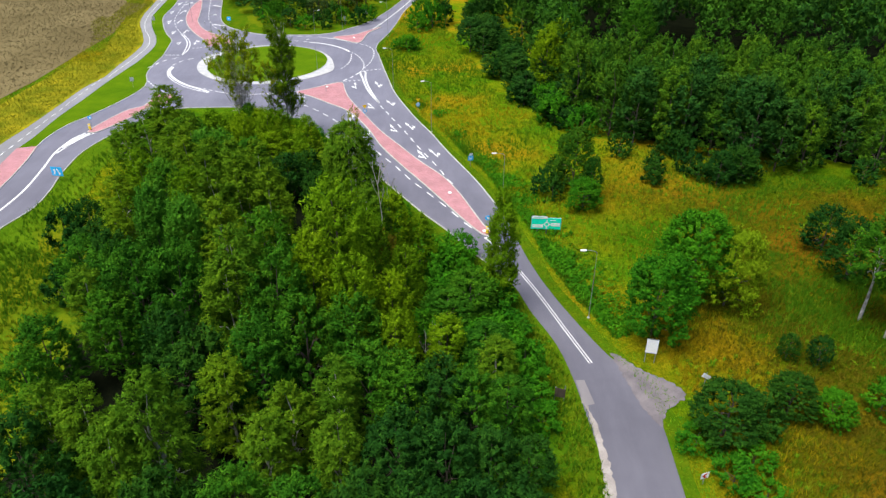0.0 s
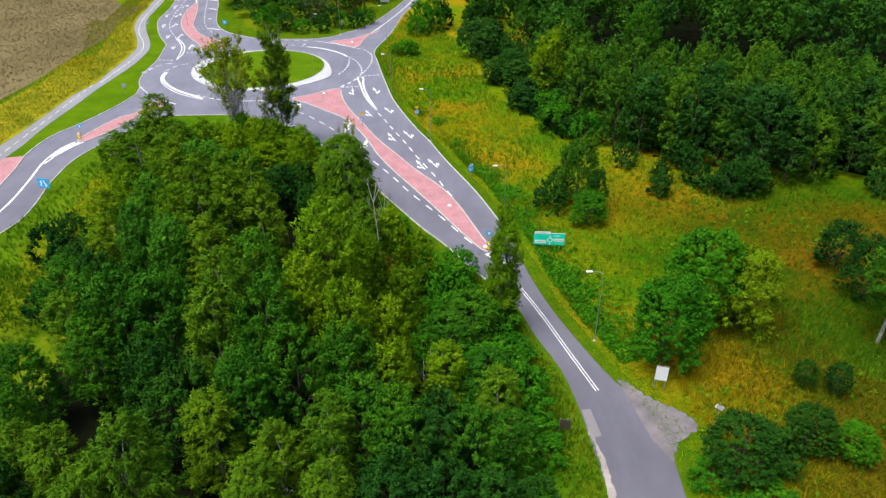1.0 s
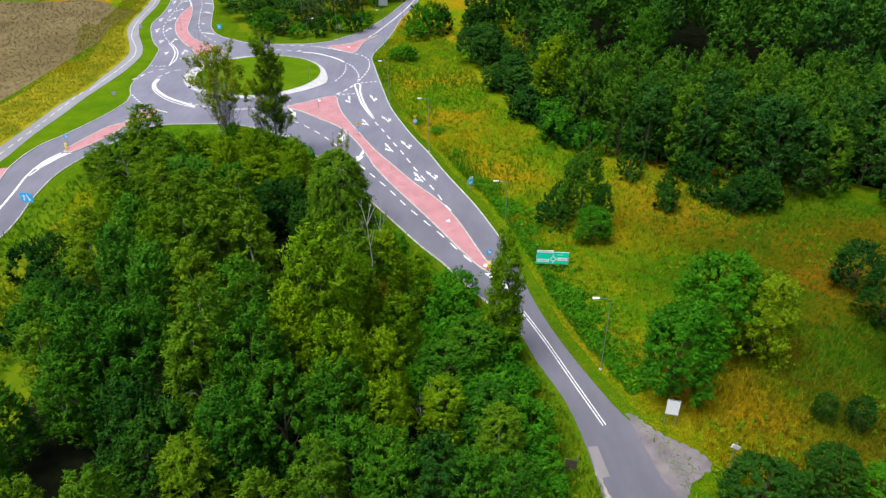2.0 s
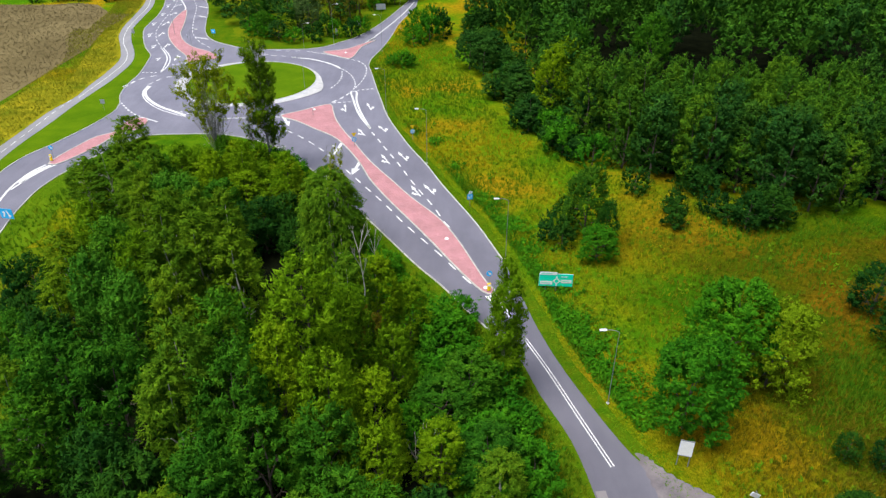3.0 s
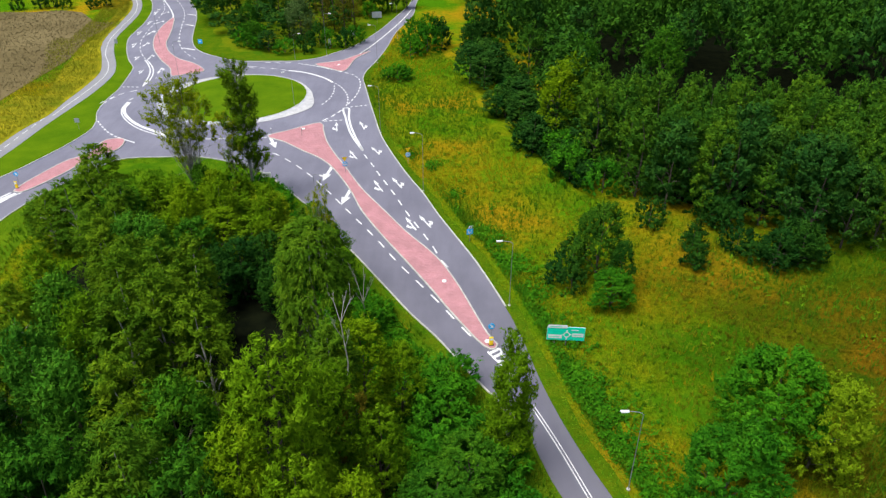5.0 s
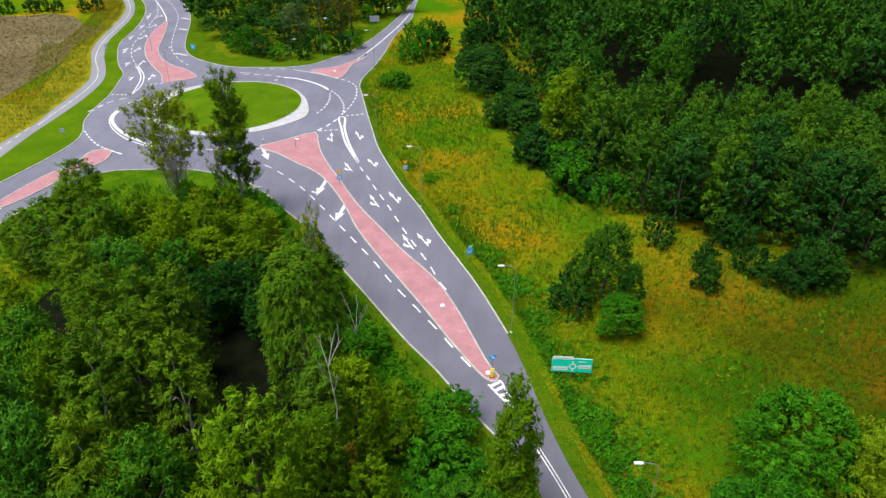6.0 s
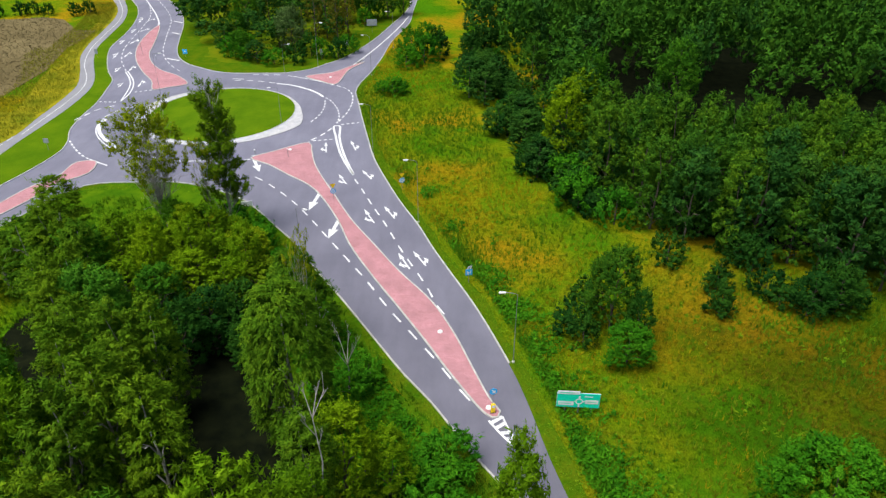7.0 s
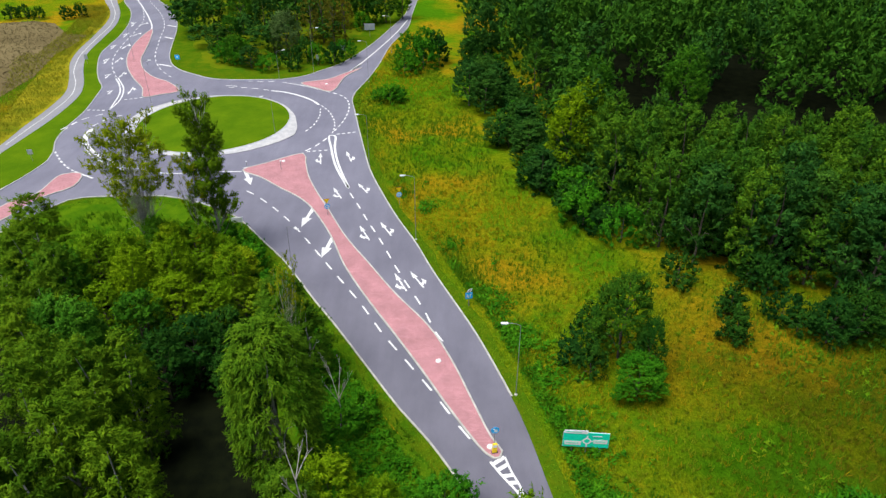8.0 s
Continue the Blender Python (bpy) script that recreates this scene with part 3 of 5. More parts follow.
solid([(-40.7, 160.1), (-37.8, 159.3), (-34.9, 157.7), (-31.8, 155.3), (-29.3, 152.6), (-27.9, 150.4)], 0.55, "ring_line")
dashes([(-41.3, 160.5), (-46.5, 162.2), (-52.0, 162.6)], 0.3, 1.5, 1.5, "ring_dash")
solid([(-52.4, 163.9), (-49.5, 163.4)], 0.3, "ring_line")
dashes([(-48.2, 167.3), (-43.5, 166.9), (-39.8, 167.3)], 0.3, 1.5, 1.2, "ring_dash")
solid([(-39.2, 166.4), (-34.7, 164.3), (-28.7, 160.5), (-26.6, 158.9)], 0.25, "ring_line")
# north-eastern arm
solid([(-24.4, 173.2), (-20.4, 186.6), (-14.3, 212.6), (-11.3, 230.3)], 0.35)
solid([(-24.0, 173.7), (-21.4, 181.4), (-24.3, 172.3)], 0.5)
# north-western arm
dashes([(-102.8, 246.4), (-96.7, 230.3), (-93.9, 215.9), (-91.4, 198.9), (-89.4, 188.7), (-85.7, 178.4), (-81.5, 170.4)], 0.24, 2.1, 2.0)
dashes([(-104.7, 258.0), (-93.8, 238.1), (-87.4, 222.9), (-82.3, 203.1), (-77.3, 186.1), (-72.1, 176.0), (-67.8, 170.4)], 0.24, 2.1, 2.0)
solid([(-112.2, 264.6), (-104.0, 249.0), (-95.4, 231.8), (-90.1, 219.4), (-89.2, 214.6)], 0.4)
solid([(-81.3, 169.5), (-78.7, 165.1), (-75.9, 158.5), (-73.7, 147.1)], 0.3, "lane_divider")
solid([(-80.9, 170.0), (-76.1, 161.3), (-73.9, 153.4), (-73.7, 147.1)], 0.3, "lane_divider")
for a, b in ([(-86.5, 222.9), (-83.0, 220.8)], [(-82.4, 208.7), (-79.4, 206.8)], [(-74.7, 181.4), (-70.7, 179.4)]):
    solid([a, b], 0.6, "cross_bar")
dashes([(-73.0, 153.8), (-69.4, 155.3)], 0.4, 0.6, 0.5, "give_way_block")
dashes([(-78.5, 147.1), (-73.8, 146.8)], 0.4, 0.6, 0.5, "give_way_block")
dashes([(-78.2, 135.2), (-77.8, 138.7), (-76.8, 141.3)], 0.3, 1.6, 1.4, "ring_dash")
dashes([(-79.0, 135.5), (-76.9, 141.6), (-73.7, 144.8)], 0.3, 1.6, 1.4, "ring_dash")
dashes([(-73.3, 137.5), (-71.2, 142.7), (-67.8, 144.3)], 0.3, 1.6, 1.4, "ring_dash")
solid([(-72.5, 136.0), (-72.2, 132.1), (-69.9, 127.4), (-65.4, 122.1), (-60.9, 118.7), (-57.5, 116.2)], 0.7, "ring_line")
solid([(-73.1, 136.5), (-72.7, 132.1), (-70.5, 127.0), (-65.4, 120.8), (-60.8, 117.4), (-57.2, 115.4)], 0.25, "ring_line")
# western arm
dashes([(-74.8, 124.2), (-71.9, 120.2), (-69.3, 117.2), (-67.3, 115.5)], 0.35, 1.0, 0.8, "give_way_block")
solid([(-66.9, 115.2), (-64.4, 113.6), (-62.4, 112.4)], 0.35)
solid([(-75.2, 50.6), (-74.9, 56.6), (-74.7, 63.4), (-75.8, 72.7), (-77.1, 81.0), (-76.7, 87.3), (-75.5, 90.3)], 0.4)
solid([(-76.6, 79.9), (-75.9, 84.4), (-74.8, 88.2), (-73.7, 90.3)], 0.35)
solid([(-76.6, 82.7), (-76.0, 87.0), (-74.4, 90.0)], 1.0)
# cycle path
dashes([(a + 0.0, b) for a, b in [(-119.4, 259.9), (-109.0, 238.1), (-104.3, 222.9), (-101.8, 206.1), (-99.0, 189.8), (-94.6, 176.0), (-89.1, 164.7), (-86.5, 156.5), (-85.8, 145.4), (-86.0, 134.9), (-86.1, 125.5)]], 0.16, 3.0, 0.3, "cycle_line", z=0.051)
dashes([(-87.2, 126.1), (-87.3, 116.6), (-87.1, 102.1), (-87.1, 89.7), (-87.0, 78.8)], 0.16, 2.0, 1.5, "cycle_line", z=0.051)

# hatched tail of the splitter island
tail_l = curve([(4.7, 47.8), (5.8, 46.0), (6.9, 44.4), (7.8, 42.8)], 0.4)
tail_r = curve([(6.2, 48.4), (6.7, 46.6), (7.4, 44.8), (7.8, 42.8)], 0.4)
marking("hatch_border", ribbon(tail_l, 0.25, MARK_Z))
marking("hatch_border", ribbon(tail_r, 0.22, MARK_Z))
for k in range(5):
    a, b = tail_l[int(len(tail_l) * (0.12 + 0.15 * k))], tail_r[int(len(tail_r) * (0.02 + 0.17 * k))]
    marking("hatch_bar", ribbon([a, b], 0.45, MARK_Z + 0.004))


def arrow_mesh(kind):
    """A lane arrow five metres long that points along +y; kind: turn to one side, or a bent merge arrow."""
    p = []
    if kind == "merge":
        p.append(([(-0.42, 0), (0.42, 0), (0.36, 2.9), (-0.36, 2.9)], None))
        p.append(([(-1.05, 2.75), (1.05, 2.75), (0.0, 5.2)], None))
    else:
        s = -1 if kind == "left" else 1
        p.append(([(-0.17, 0), (0.17, 0), (0.15, 3.4), (-0.15, 3.4)], None))
        p.append(([(-0.5, 3.2), (0.5, 3.2), (0.0, 5.2)], None))
        p.append(([(s * 0.1, 0.5), (s * 0.1, 1.2), (s * 0.75, 1.75), (s * 0.85, 1.2)], None))
        p.append(([(s * 0.7, 0.6), (s * 0.75, 2.5), (s * 1.45, 1.7)], None))
    v, f = [], []
    for pts, _ in p:
        k = len(v)
        area = sum(pts[i - 1][0] * pts[i][1] - pts[i][0] * pts[i - 1][1] for i in range(len(pts)))
        pts = pts if area > 0 else pts[::-1]
        v += [(x, y, MARK_Z + 0.002 * len(f)) for x, y in pts]
        f.append(tuple(range(k, k + len(pts))))
    me = bpy.data.meshes.new("lane_arrow")
    me.from_pydata(v, [], f)
    me.materials.append(PAINT)
    return me


ARROWS = {k: arrow_mesh(k) for k in ("left", "right", "merge")}


def lane_arrow(kind, tail, tip, size=0.75):
    a, b = V((*tail, 0)), V((*tip, 0))
    d = b - a
    ob = new("lane_arrow", ARROWS[kind])
    ob.parent = road
    ob.matrix_world = Matrix.Translation(a) @ Matrix.Rotation(math.atan2(-d.x, d.y), 4, "Z") @ Matrix.Diagonal((size, d.length / 5.2, 1, 1))


for kind, (tail, tip) in (
    ("left", [(-22.7, 118.5), (-23.5, 123.6)]), ("right", [(-17.1, 119.5), (-18.6, 124.3)]), ("left", [(-17.1, 104.6), (-19.0, 108.6)]), ("right", [(-12.9, 106.6), (-14.9, 110.3)]),
    ("left", [(-11.1, 90.7), (-13.1, 95.3)]), ("right", [(-7.9, 92.1), (-9.9, 96.4)]), ("left", [(-4.9, 77.3), (-6.8, 81.7)]), ("right", [(-2.6, 78.1), (-4.6, 82.2)]),
    ("merge", [(-36.0, 115.5), (-33.6, 109.7)]), ("merge", [(-21.3, 101.1), (-22.2, 94.8)]), ("merge", [(-16.8, 91.7), (-17.7, 85.8)]),
    ("left", [(-93.9, 226.6), (-95.3, 222.4)]), ("left", [(-91.4, 213.9), (-92.5, 209.3)]), ("left", [(-89.9, 201.2), (-90.2, 195.4)]), ("left", [(-87.0, 187.6), (-86.7, 182.4)]), ("left", [(-81.1, 174.6), (-80.6, 170.0)]),
    ("right", [(-97.7, 226.6), (-97.1, 220.8)]), ("right", [(-94.9, 213.2), (-94.6, 208.0)]), ("right", [(-93.4, 200.0), (-93.1, 195.4)]), ("right", [(-89.9, 186.6), (-89.3, 181.4)]), ("right", [(-84.0, 173.2), (-83.9, 169.1)]), ("right", [(-78.3, 160.5), (-78.3, 157.3)]), ("left", [(-74.3, 162.6), (-73.6, 157.3)]),
):
    lane_arrow(kind, tail, tip)


# ---- trees ----
def quads_mesh(name, verts, faces_per, material):
    """A mesh of many small loose faces: verts come in runs of faces_per corners."""
    n = len(verts) // faces_per
    me = bpy.data.meshes.new(name)
    me.vertices.add(len(verts))
    me.vertices.foreach_set("co", np.ascontiguousarray(verts, dtype=np.float32).ravel())
    me.loops.add(len(verts))
    me.loops.foreach_set("vertex_index", np.arange(len(verts), dtype=np.int32))
    me.polygons.add(n)
    me.polygons.foreach_set("loop_start", np.arange(0, len(verts), faces_per, dtype=np.int32))
    me.polygons.foreach_set("loop_total", np.full(n, faces_per, dtype=np.int32))
    me.materials.append(material)
    me.update(calc_edges=True)
    return me


def unit(a):
    return a / np.maximum(np.linalg.norm(a, axis=1, keepdims=True), 1e-6)


def leaf_faces(rng, at, out, grow, length, width):
    """Pointed leaf sprays at the given places: each faces outwards and points along its twig."""
    n = len(at)
    face = unit(out + rng.normal(0, 0.3, (n, 3)))
    grow = unit(grow + rng.normal(0, 0.38, (n, 3)))
    side = unit(np.cross(face, grow))
    grow = unit(np.cross(side, face) + grow * 0.5)
    ln = length * rng.uniform(0.6, 1.4, (n, 1))
    wd = width * rng.uniform(0.6, 1.4, (n, 1))
    a = at - side * wd * 0.5 - grow * ln * 0.4
    b = at + side * wd * 0.5 - grow * ln * 0.3
    c = at + grow * ln * 0.6
    return np.stack([a, b, c], 1).reshape(-1, 3)


def spray_faces(rng, base_at, nrm, axis, ln, per, leaf, width, droop, slim=0.36):
    """Leafy twigs: narrow at the foot, broad in the middle, pointed at the tip, their leaves swept along them."""
    up = np.array([0, 0, 1.0])
    n = len(base_at)
    flat = unit(np.cross(axis, rng.normal(0, 1, (n, 3))))
    second = np.cross(axis, flat)
    i = np.repeat(np.arange(n), per)
    t = rng.beta(1.6, 1.3, len(i))
    a = rng.uniform(0, 6.28, len(i))
    ring = flat[i] * np.cos(a)[:, None] + second[i] * np.sin(a)[:, None]
    girth = slim * ln[i] * (np.minimum(t * 2.2, 1.0) * (1.06 - t) ** 0.6)
    rad = np.sqrt(rng.uniform(0.15, 1, len(i)))
    at = base_at[i] + axis[i] * ((t - 0.35) * ln[i])[:, None] + ring * (girth * rad)[:, None]
    at[:, 2] -= max(droop, 0) * t ** 2 * ln[i] * 0.7
    at[:, 2] = np.maximum(at[:, 2], 0.08)
    out = unit(ring * 0.5 + nrm[i] * 0.8 + up * 0.4)
    grow = axis[i] + ring * 0.35 - up * (max(droop, 0) * t * 1.2)[:, None]
    return leaf_faces(rng, at, out, grow, leaf, width)


SHAPES = {
    # height, crown radius, droop, leader (middle, half height, radius share),
    # lobes: (count, distance share, lowest, highest middle, radius share, half height)
    "broad": (16.0, 4.0, -0.3, (0.52, 0.44, 0.74), (11, 0.52, 0.24, 0.80, 0.36, 0.13)),
    "weeping": (16.0, 3.7, 0.75, (0.52, 0.47, 0.80), (14, 0.46, 0.20, 0.80, 0.36, 0.14)),
    "birch": (16.0, 3.1, 0.25, (0.52, 0.47, 0.66), (12, 0.50, 0.16, 0.82, 0.34, 0.12)),
    "upright": (17.0, 3.6, -0.7, (0.52, 0.46, 0.62), (12, 0.54, 0.22, 0.78, 0.30, 0.16)),
    "dense": (13.0, 4.0, -0.2, (0.46, 0.46, 0.74), (10, 0.54, 0.20, 0.78, 0.38, 0.16)),
    "curtain": (17.0, 3.5, -0.6, (0.50, 0.48, 0.70), (14, 0.55, 0.08, 0.80, 0.32, 0.14)),
    "spire": (15.0, 2.4, -0.8, (0.50, 0.49, 0.40), (20, 0.66, 0.10, 0.78, 0.38, 0.10)),
    "bush": (4.0, 2.4, 0.0, (0.40, 0.58, 0.75), (6, 0.50, 0.25, 0.55, 0.52, 0.36)),
    "cone": (4.6, 1.7, 0.1, (0.50, 0.49, 0.38), (12, 0.70, 0.10, 0.66, 0.34, 0.12)),
    "round": (13.0, 5.3, 0.0, (0.48, 0.45, 0.70), (14, 0.60, 0.22, 0.80, 0.34, 0.15)),
    "tall": (18.0, 4.8, 0.0, (0.64, 0.32, 0.64), (9, 0.58, 0.48, 0.84, 0.40, 0.12)),
}


def lobe_plan(rng, kind):
    """The crown as a handful of rounded masses: middle points and half sizes."""
    h, r, droop, (mid, half, share), (n, dist, lo, hi, rs, rh) = SHAPES[kind]
    c, s = [(0, 0, mid * h)], [(share * r, share * r, half * h)]
    for k in range(n):
        a = k * 2.39996 + rng.uniform(-0.5, 0.5)
        z = lo + (hi - lo) * (k + rng.uniform(0, 1)) / n
        d = dist * r * rng.uniform(0.75, 1.15) * (1.2 - 0.75 * (z - lo) / max(hi - lo, 0.01))
        q = rng.uniform(0.8, 1.2)
        c.append((math.cos(a) * d, math.sin(a) * d, z * h))
        s.append((rs * r * q, rs * r * q, rh * h * rng.uniform(0.85, 1.2)))
    return np.array(c), np.array(s)


def tree_parts(kind, seed, leaves, leaf, width, foliage, bark, limbs=9, per=40, spray=1.5):
    """Trunk with limbs, and a crown of many leafy twigs on the lumpy surface of its masses. Returns the two meshes."""
    rng = np.random.default_rng(seed)
    h, r, droop = SHAPES[kind][:3]
    c, s = lobe_plan(rng, kind)
    area = s[:, 0] * (s[:, 0] + s[:, 2])
    sprays = leaves // per
    found, outs, have = [], [], 0
    waves = [(unit(rng.normal(0, 1, (4, 3))) * f * (4.2 / max(r, 1.4)) ** 0.5, rng.uniform(0, 6.28, 4), w) for f, w in ((1.3, 0.45), (2.6, 0.35))]
    swell = 0.45 * min(1.0, (r / 4) ** 0.8)
    while have < sprays:
        n = sprays * 2
        pick = rng.choice(len(c), n, p=area / area.sum())
        d = unit(rng.normal(0, 1, (n, 3)))
        d[:, 2] = np.where(rng.uniform(0, 1, n) < 0.5, np.abs(d[:, 2]), d[:, 2])
        nrm = unit(d / s[pick])
        p = c[pick] + d * s[pick]
        # the surface swells and sinks by half a metre
        b = sum(np.sin(p @ k.T + ph).sum(1) * w * 0.5 for k, ph, w in waves)
        depth = (rng.uniform(0, 1, n) < 0.2) * rng.uniform(0.1, 0.45, n)
        p = p + nrm * (b * swell)[:, None] - d * s[pick] * depth[:, None]
        inner = np.zeros(n, bool)
        for k in range(len(c)):
            e = (((p - c[k]) / s[k]) ** 2).sum(1)
            inner |= (e < 0.7) & (pick != k)
        keep = ~inner & (p[:, 2] > 0.1) & (b > rng.uniform(-1.3, 0.1, n))
        found.append(p[keep])
        outs.append(nrm[keep])
        have += keep.sum()
    base_at, nrm = np.concatenate(found)[:sprays], np.concatenate(outs)[:sprays]
    axis = unit(nrm * 0.7 + np.array([0, 0, 0.45 - droop * 0.7]) + rng.normal(0, 0.25, (sprays, 3)))
    ln = spray * rng.lognormal(0, 0.3, sprays)
    crown = quads_mesh("crown", spray_faces(rng, base_at, nrm, axis, ln, per, leaf, width, droop), 3, foliage)
    bm = bmesh.new()
    base = h * 0.011 + 0.04
    bend = rng.normal(0, 0.012 * h, (5, 2))
    bend[0] = 0
    pts = [Vector((bend[i][0] * i / 4, bend[i][1] * i / 4, h * 0.88 * i / 4)) for i in range(5)]
    for i in range(4):
        tube(bm, pts[i], pts[i + 1], base * (1 - i * 0.22), base * (1 - (i + 1) * 0.22), 6)
    for k in range(1, min(limbs, len(c))):
        end = Vector(c[k])
        z0 = max(0.1, end.z - 0.5 * Vector((end.x, end.y)).length - 0.05 * h)
        z0 = min(z0, h * 0.8)
        i = min(3, int(z0 / (h * 0.88) * 4))
        t = z0 / (h * 0.88) * 4 - i
        a = pts[i].lerp(pts[i + 1], min(t, 1))
        m = a.lerp(end, 0.55) + Vector((0, 0, 0.04 * h))
        tube(bm, a, m, base * 0.42, base * 0.26, 5)
        tube(bm, m, end, base * 0.26, base * 0.12, 5)
        for _ in range(2):
            tube(bm, m, end + Vector(rng.normal(0, 0.09 * r, 3)) + Vector((0, 0, 0.03 * h)), base * 0.16, base * 0.07, 4)
    trunk = bpy.data.meshes.new("trunk")
    bm.to_mesh(trunk)
    bm.free()
    trunk.materials.append(bark)
    return trunk, crown


def fan_tree(seed, h, r, fork, limbs, tufts, per, leaf, width, foliage, bark, column=False, bare=4):
    """A tall ragged tree: steep limbs from one trunk, with leaf tufts on their outer ends and bare twigs below."""
    rng = np.random.default_rng(seed)
    bm = bmesh.new()
    base = h * 0.009 + 0.04
    top = 0.94 if column else fork * 1.25
    bend = rng.normal(0, 0.008 * h, (6, 2))
    trunk = [Vector((bend[i][0] * i / 5, bend[i][1] * i / 5, h * top * i / 5)) for i in range(6)]
    for i in range(5):
        tube(bm, trunk[i], trunk[i + 1], base * (1 - i * 0.15), base * (0.85 - i * 0.15), 7)
    at, nrm, axis, ln = [], [], [], []
    for k in range(limbs):
        a = k * 2.39996 + rng.uniform(-0.4, 0.4)
        share = rng.uniform(0.12, 1.0) ** 0.7
        if column:
            z0 = h * rng.uniform(0.06, 0.86)
            rad = r * share * (1.05 - 0.55 * z0 / h)
            z1 = min(h, z0 + rad * rng.uniform(1.1, 2.2))
        else:
            z0 = h * fork * rng.uniform(0.55, 1.2)
            rad = r * share
            z1 = h * (1.0 - rng.uniform(0.04, 0.46) * share)
        i = min(4, int(z0 / (h * top) * 5))
        foot = trunk[i].lerp(trunk[i + 1], min(1.0, z0 / (h * top) * 5 - i))
        out = Vector((math.cos(a), math.sin(a), 0))
        wob = Vector(rng.normal(0, 0.25, 3))
        line = [foot + out * rad * t ** 0.85 + Vector((0, 0, (z1 - z0) * t ** 1.1)) + wob * math.sin(3 * t) for t in (0, 0.2, 0.45, 0.7, 0.88, 1.0)]
        r0 = base * (0.2 if column else 0.15)
        for j in range(5):
            tube(bm, line[j], line[j + 1], r0 * (1 - 0.17 * j), r0 * (0.83 - 0.17 * j), 5)
        lean = (line[5] - line[3]).normalized()
        for _ in range(bare):
            q = line[1].lerp(line[3], rng.random())
            tube(bm, q, q + (lean + Vector(rng.normal(0, 0.45, 3))).normalized() * rng.uniform(0.9, 2.4), 0.028, 0.01, 3)
        for _ in range(tufts):
            t = rng.random() ** 0.7
            q = line[2].lerp(line[5], t) if rng.random() < 0.5 else line[4].lerp(line[5], t)
            n = (out * 0.7 + lean * 0.4 + Vector(rng.normal(0, 0.5, 3))).normalized()
            tip = q + n * rng.uniform(0.2, 0.8)
            tube(bm, q, tip, 0.02, 0.01, 3)
            at.append(tuple(tip))
            nrm.append(tuple(n))
            axis.append(tuple((n + Vector((0, 0, 0.6))).normalized()))
            ln.append(rng.lognormal(0, 0.25) * 1.25)
    crown = quads_mesh("crown", spray_faces(rng, np.array(at), np.array(nrm), np.array(axis), np.array(ln), per, leaf, width, -0.4, 0.42), 3, foliage)
    me = bpy.data.meshes.new("trunk")
    bm.to_mesh(me)
    bm.free()
    me.materials.append(bark)
    return me, crown, h


def plant(name, protos, x, y, height, label, category, group="", wide=1.0):
    """One tree of a kind: a fresh pair of parts on the shared meshes."""
    trunk, crown, h0 = protos[plant.count % len(protos)]
    s = height / h0
    w = (0.45 * s + 0.55) * wide * (0.92 + 0.16 * plant.rng.random())
    ob = thing(name, Matrix.Translation((x, y, 0)) @ Matrix.Rotation(plant.rng.uniform(0, 6.28), 4, "Z") @ Matrix.Diagonal((w, w, s, 1)), label, category, group)
    for nm, me in (("trunk", trunk), ("crown", crown)):
        o = new(nm, me)
        o.parent = ob
    plant.count += 1
    return ob


plant.count, plant.rng = 0, random.Random(5)


def protos(kind, seeds, leaves, leaf, width, foliage, bark, limbs=9, per=40, spray=1.5):
    return [(*tree_parts(kind, s, leaves, leaf, width, foliage, bark, limbs, per, spray), SHAPES[kind][0]) for s in seeds]


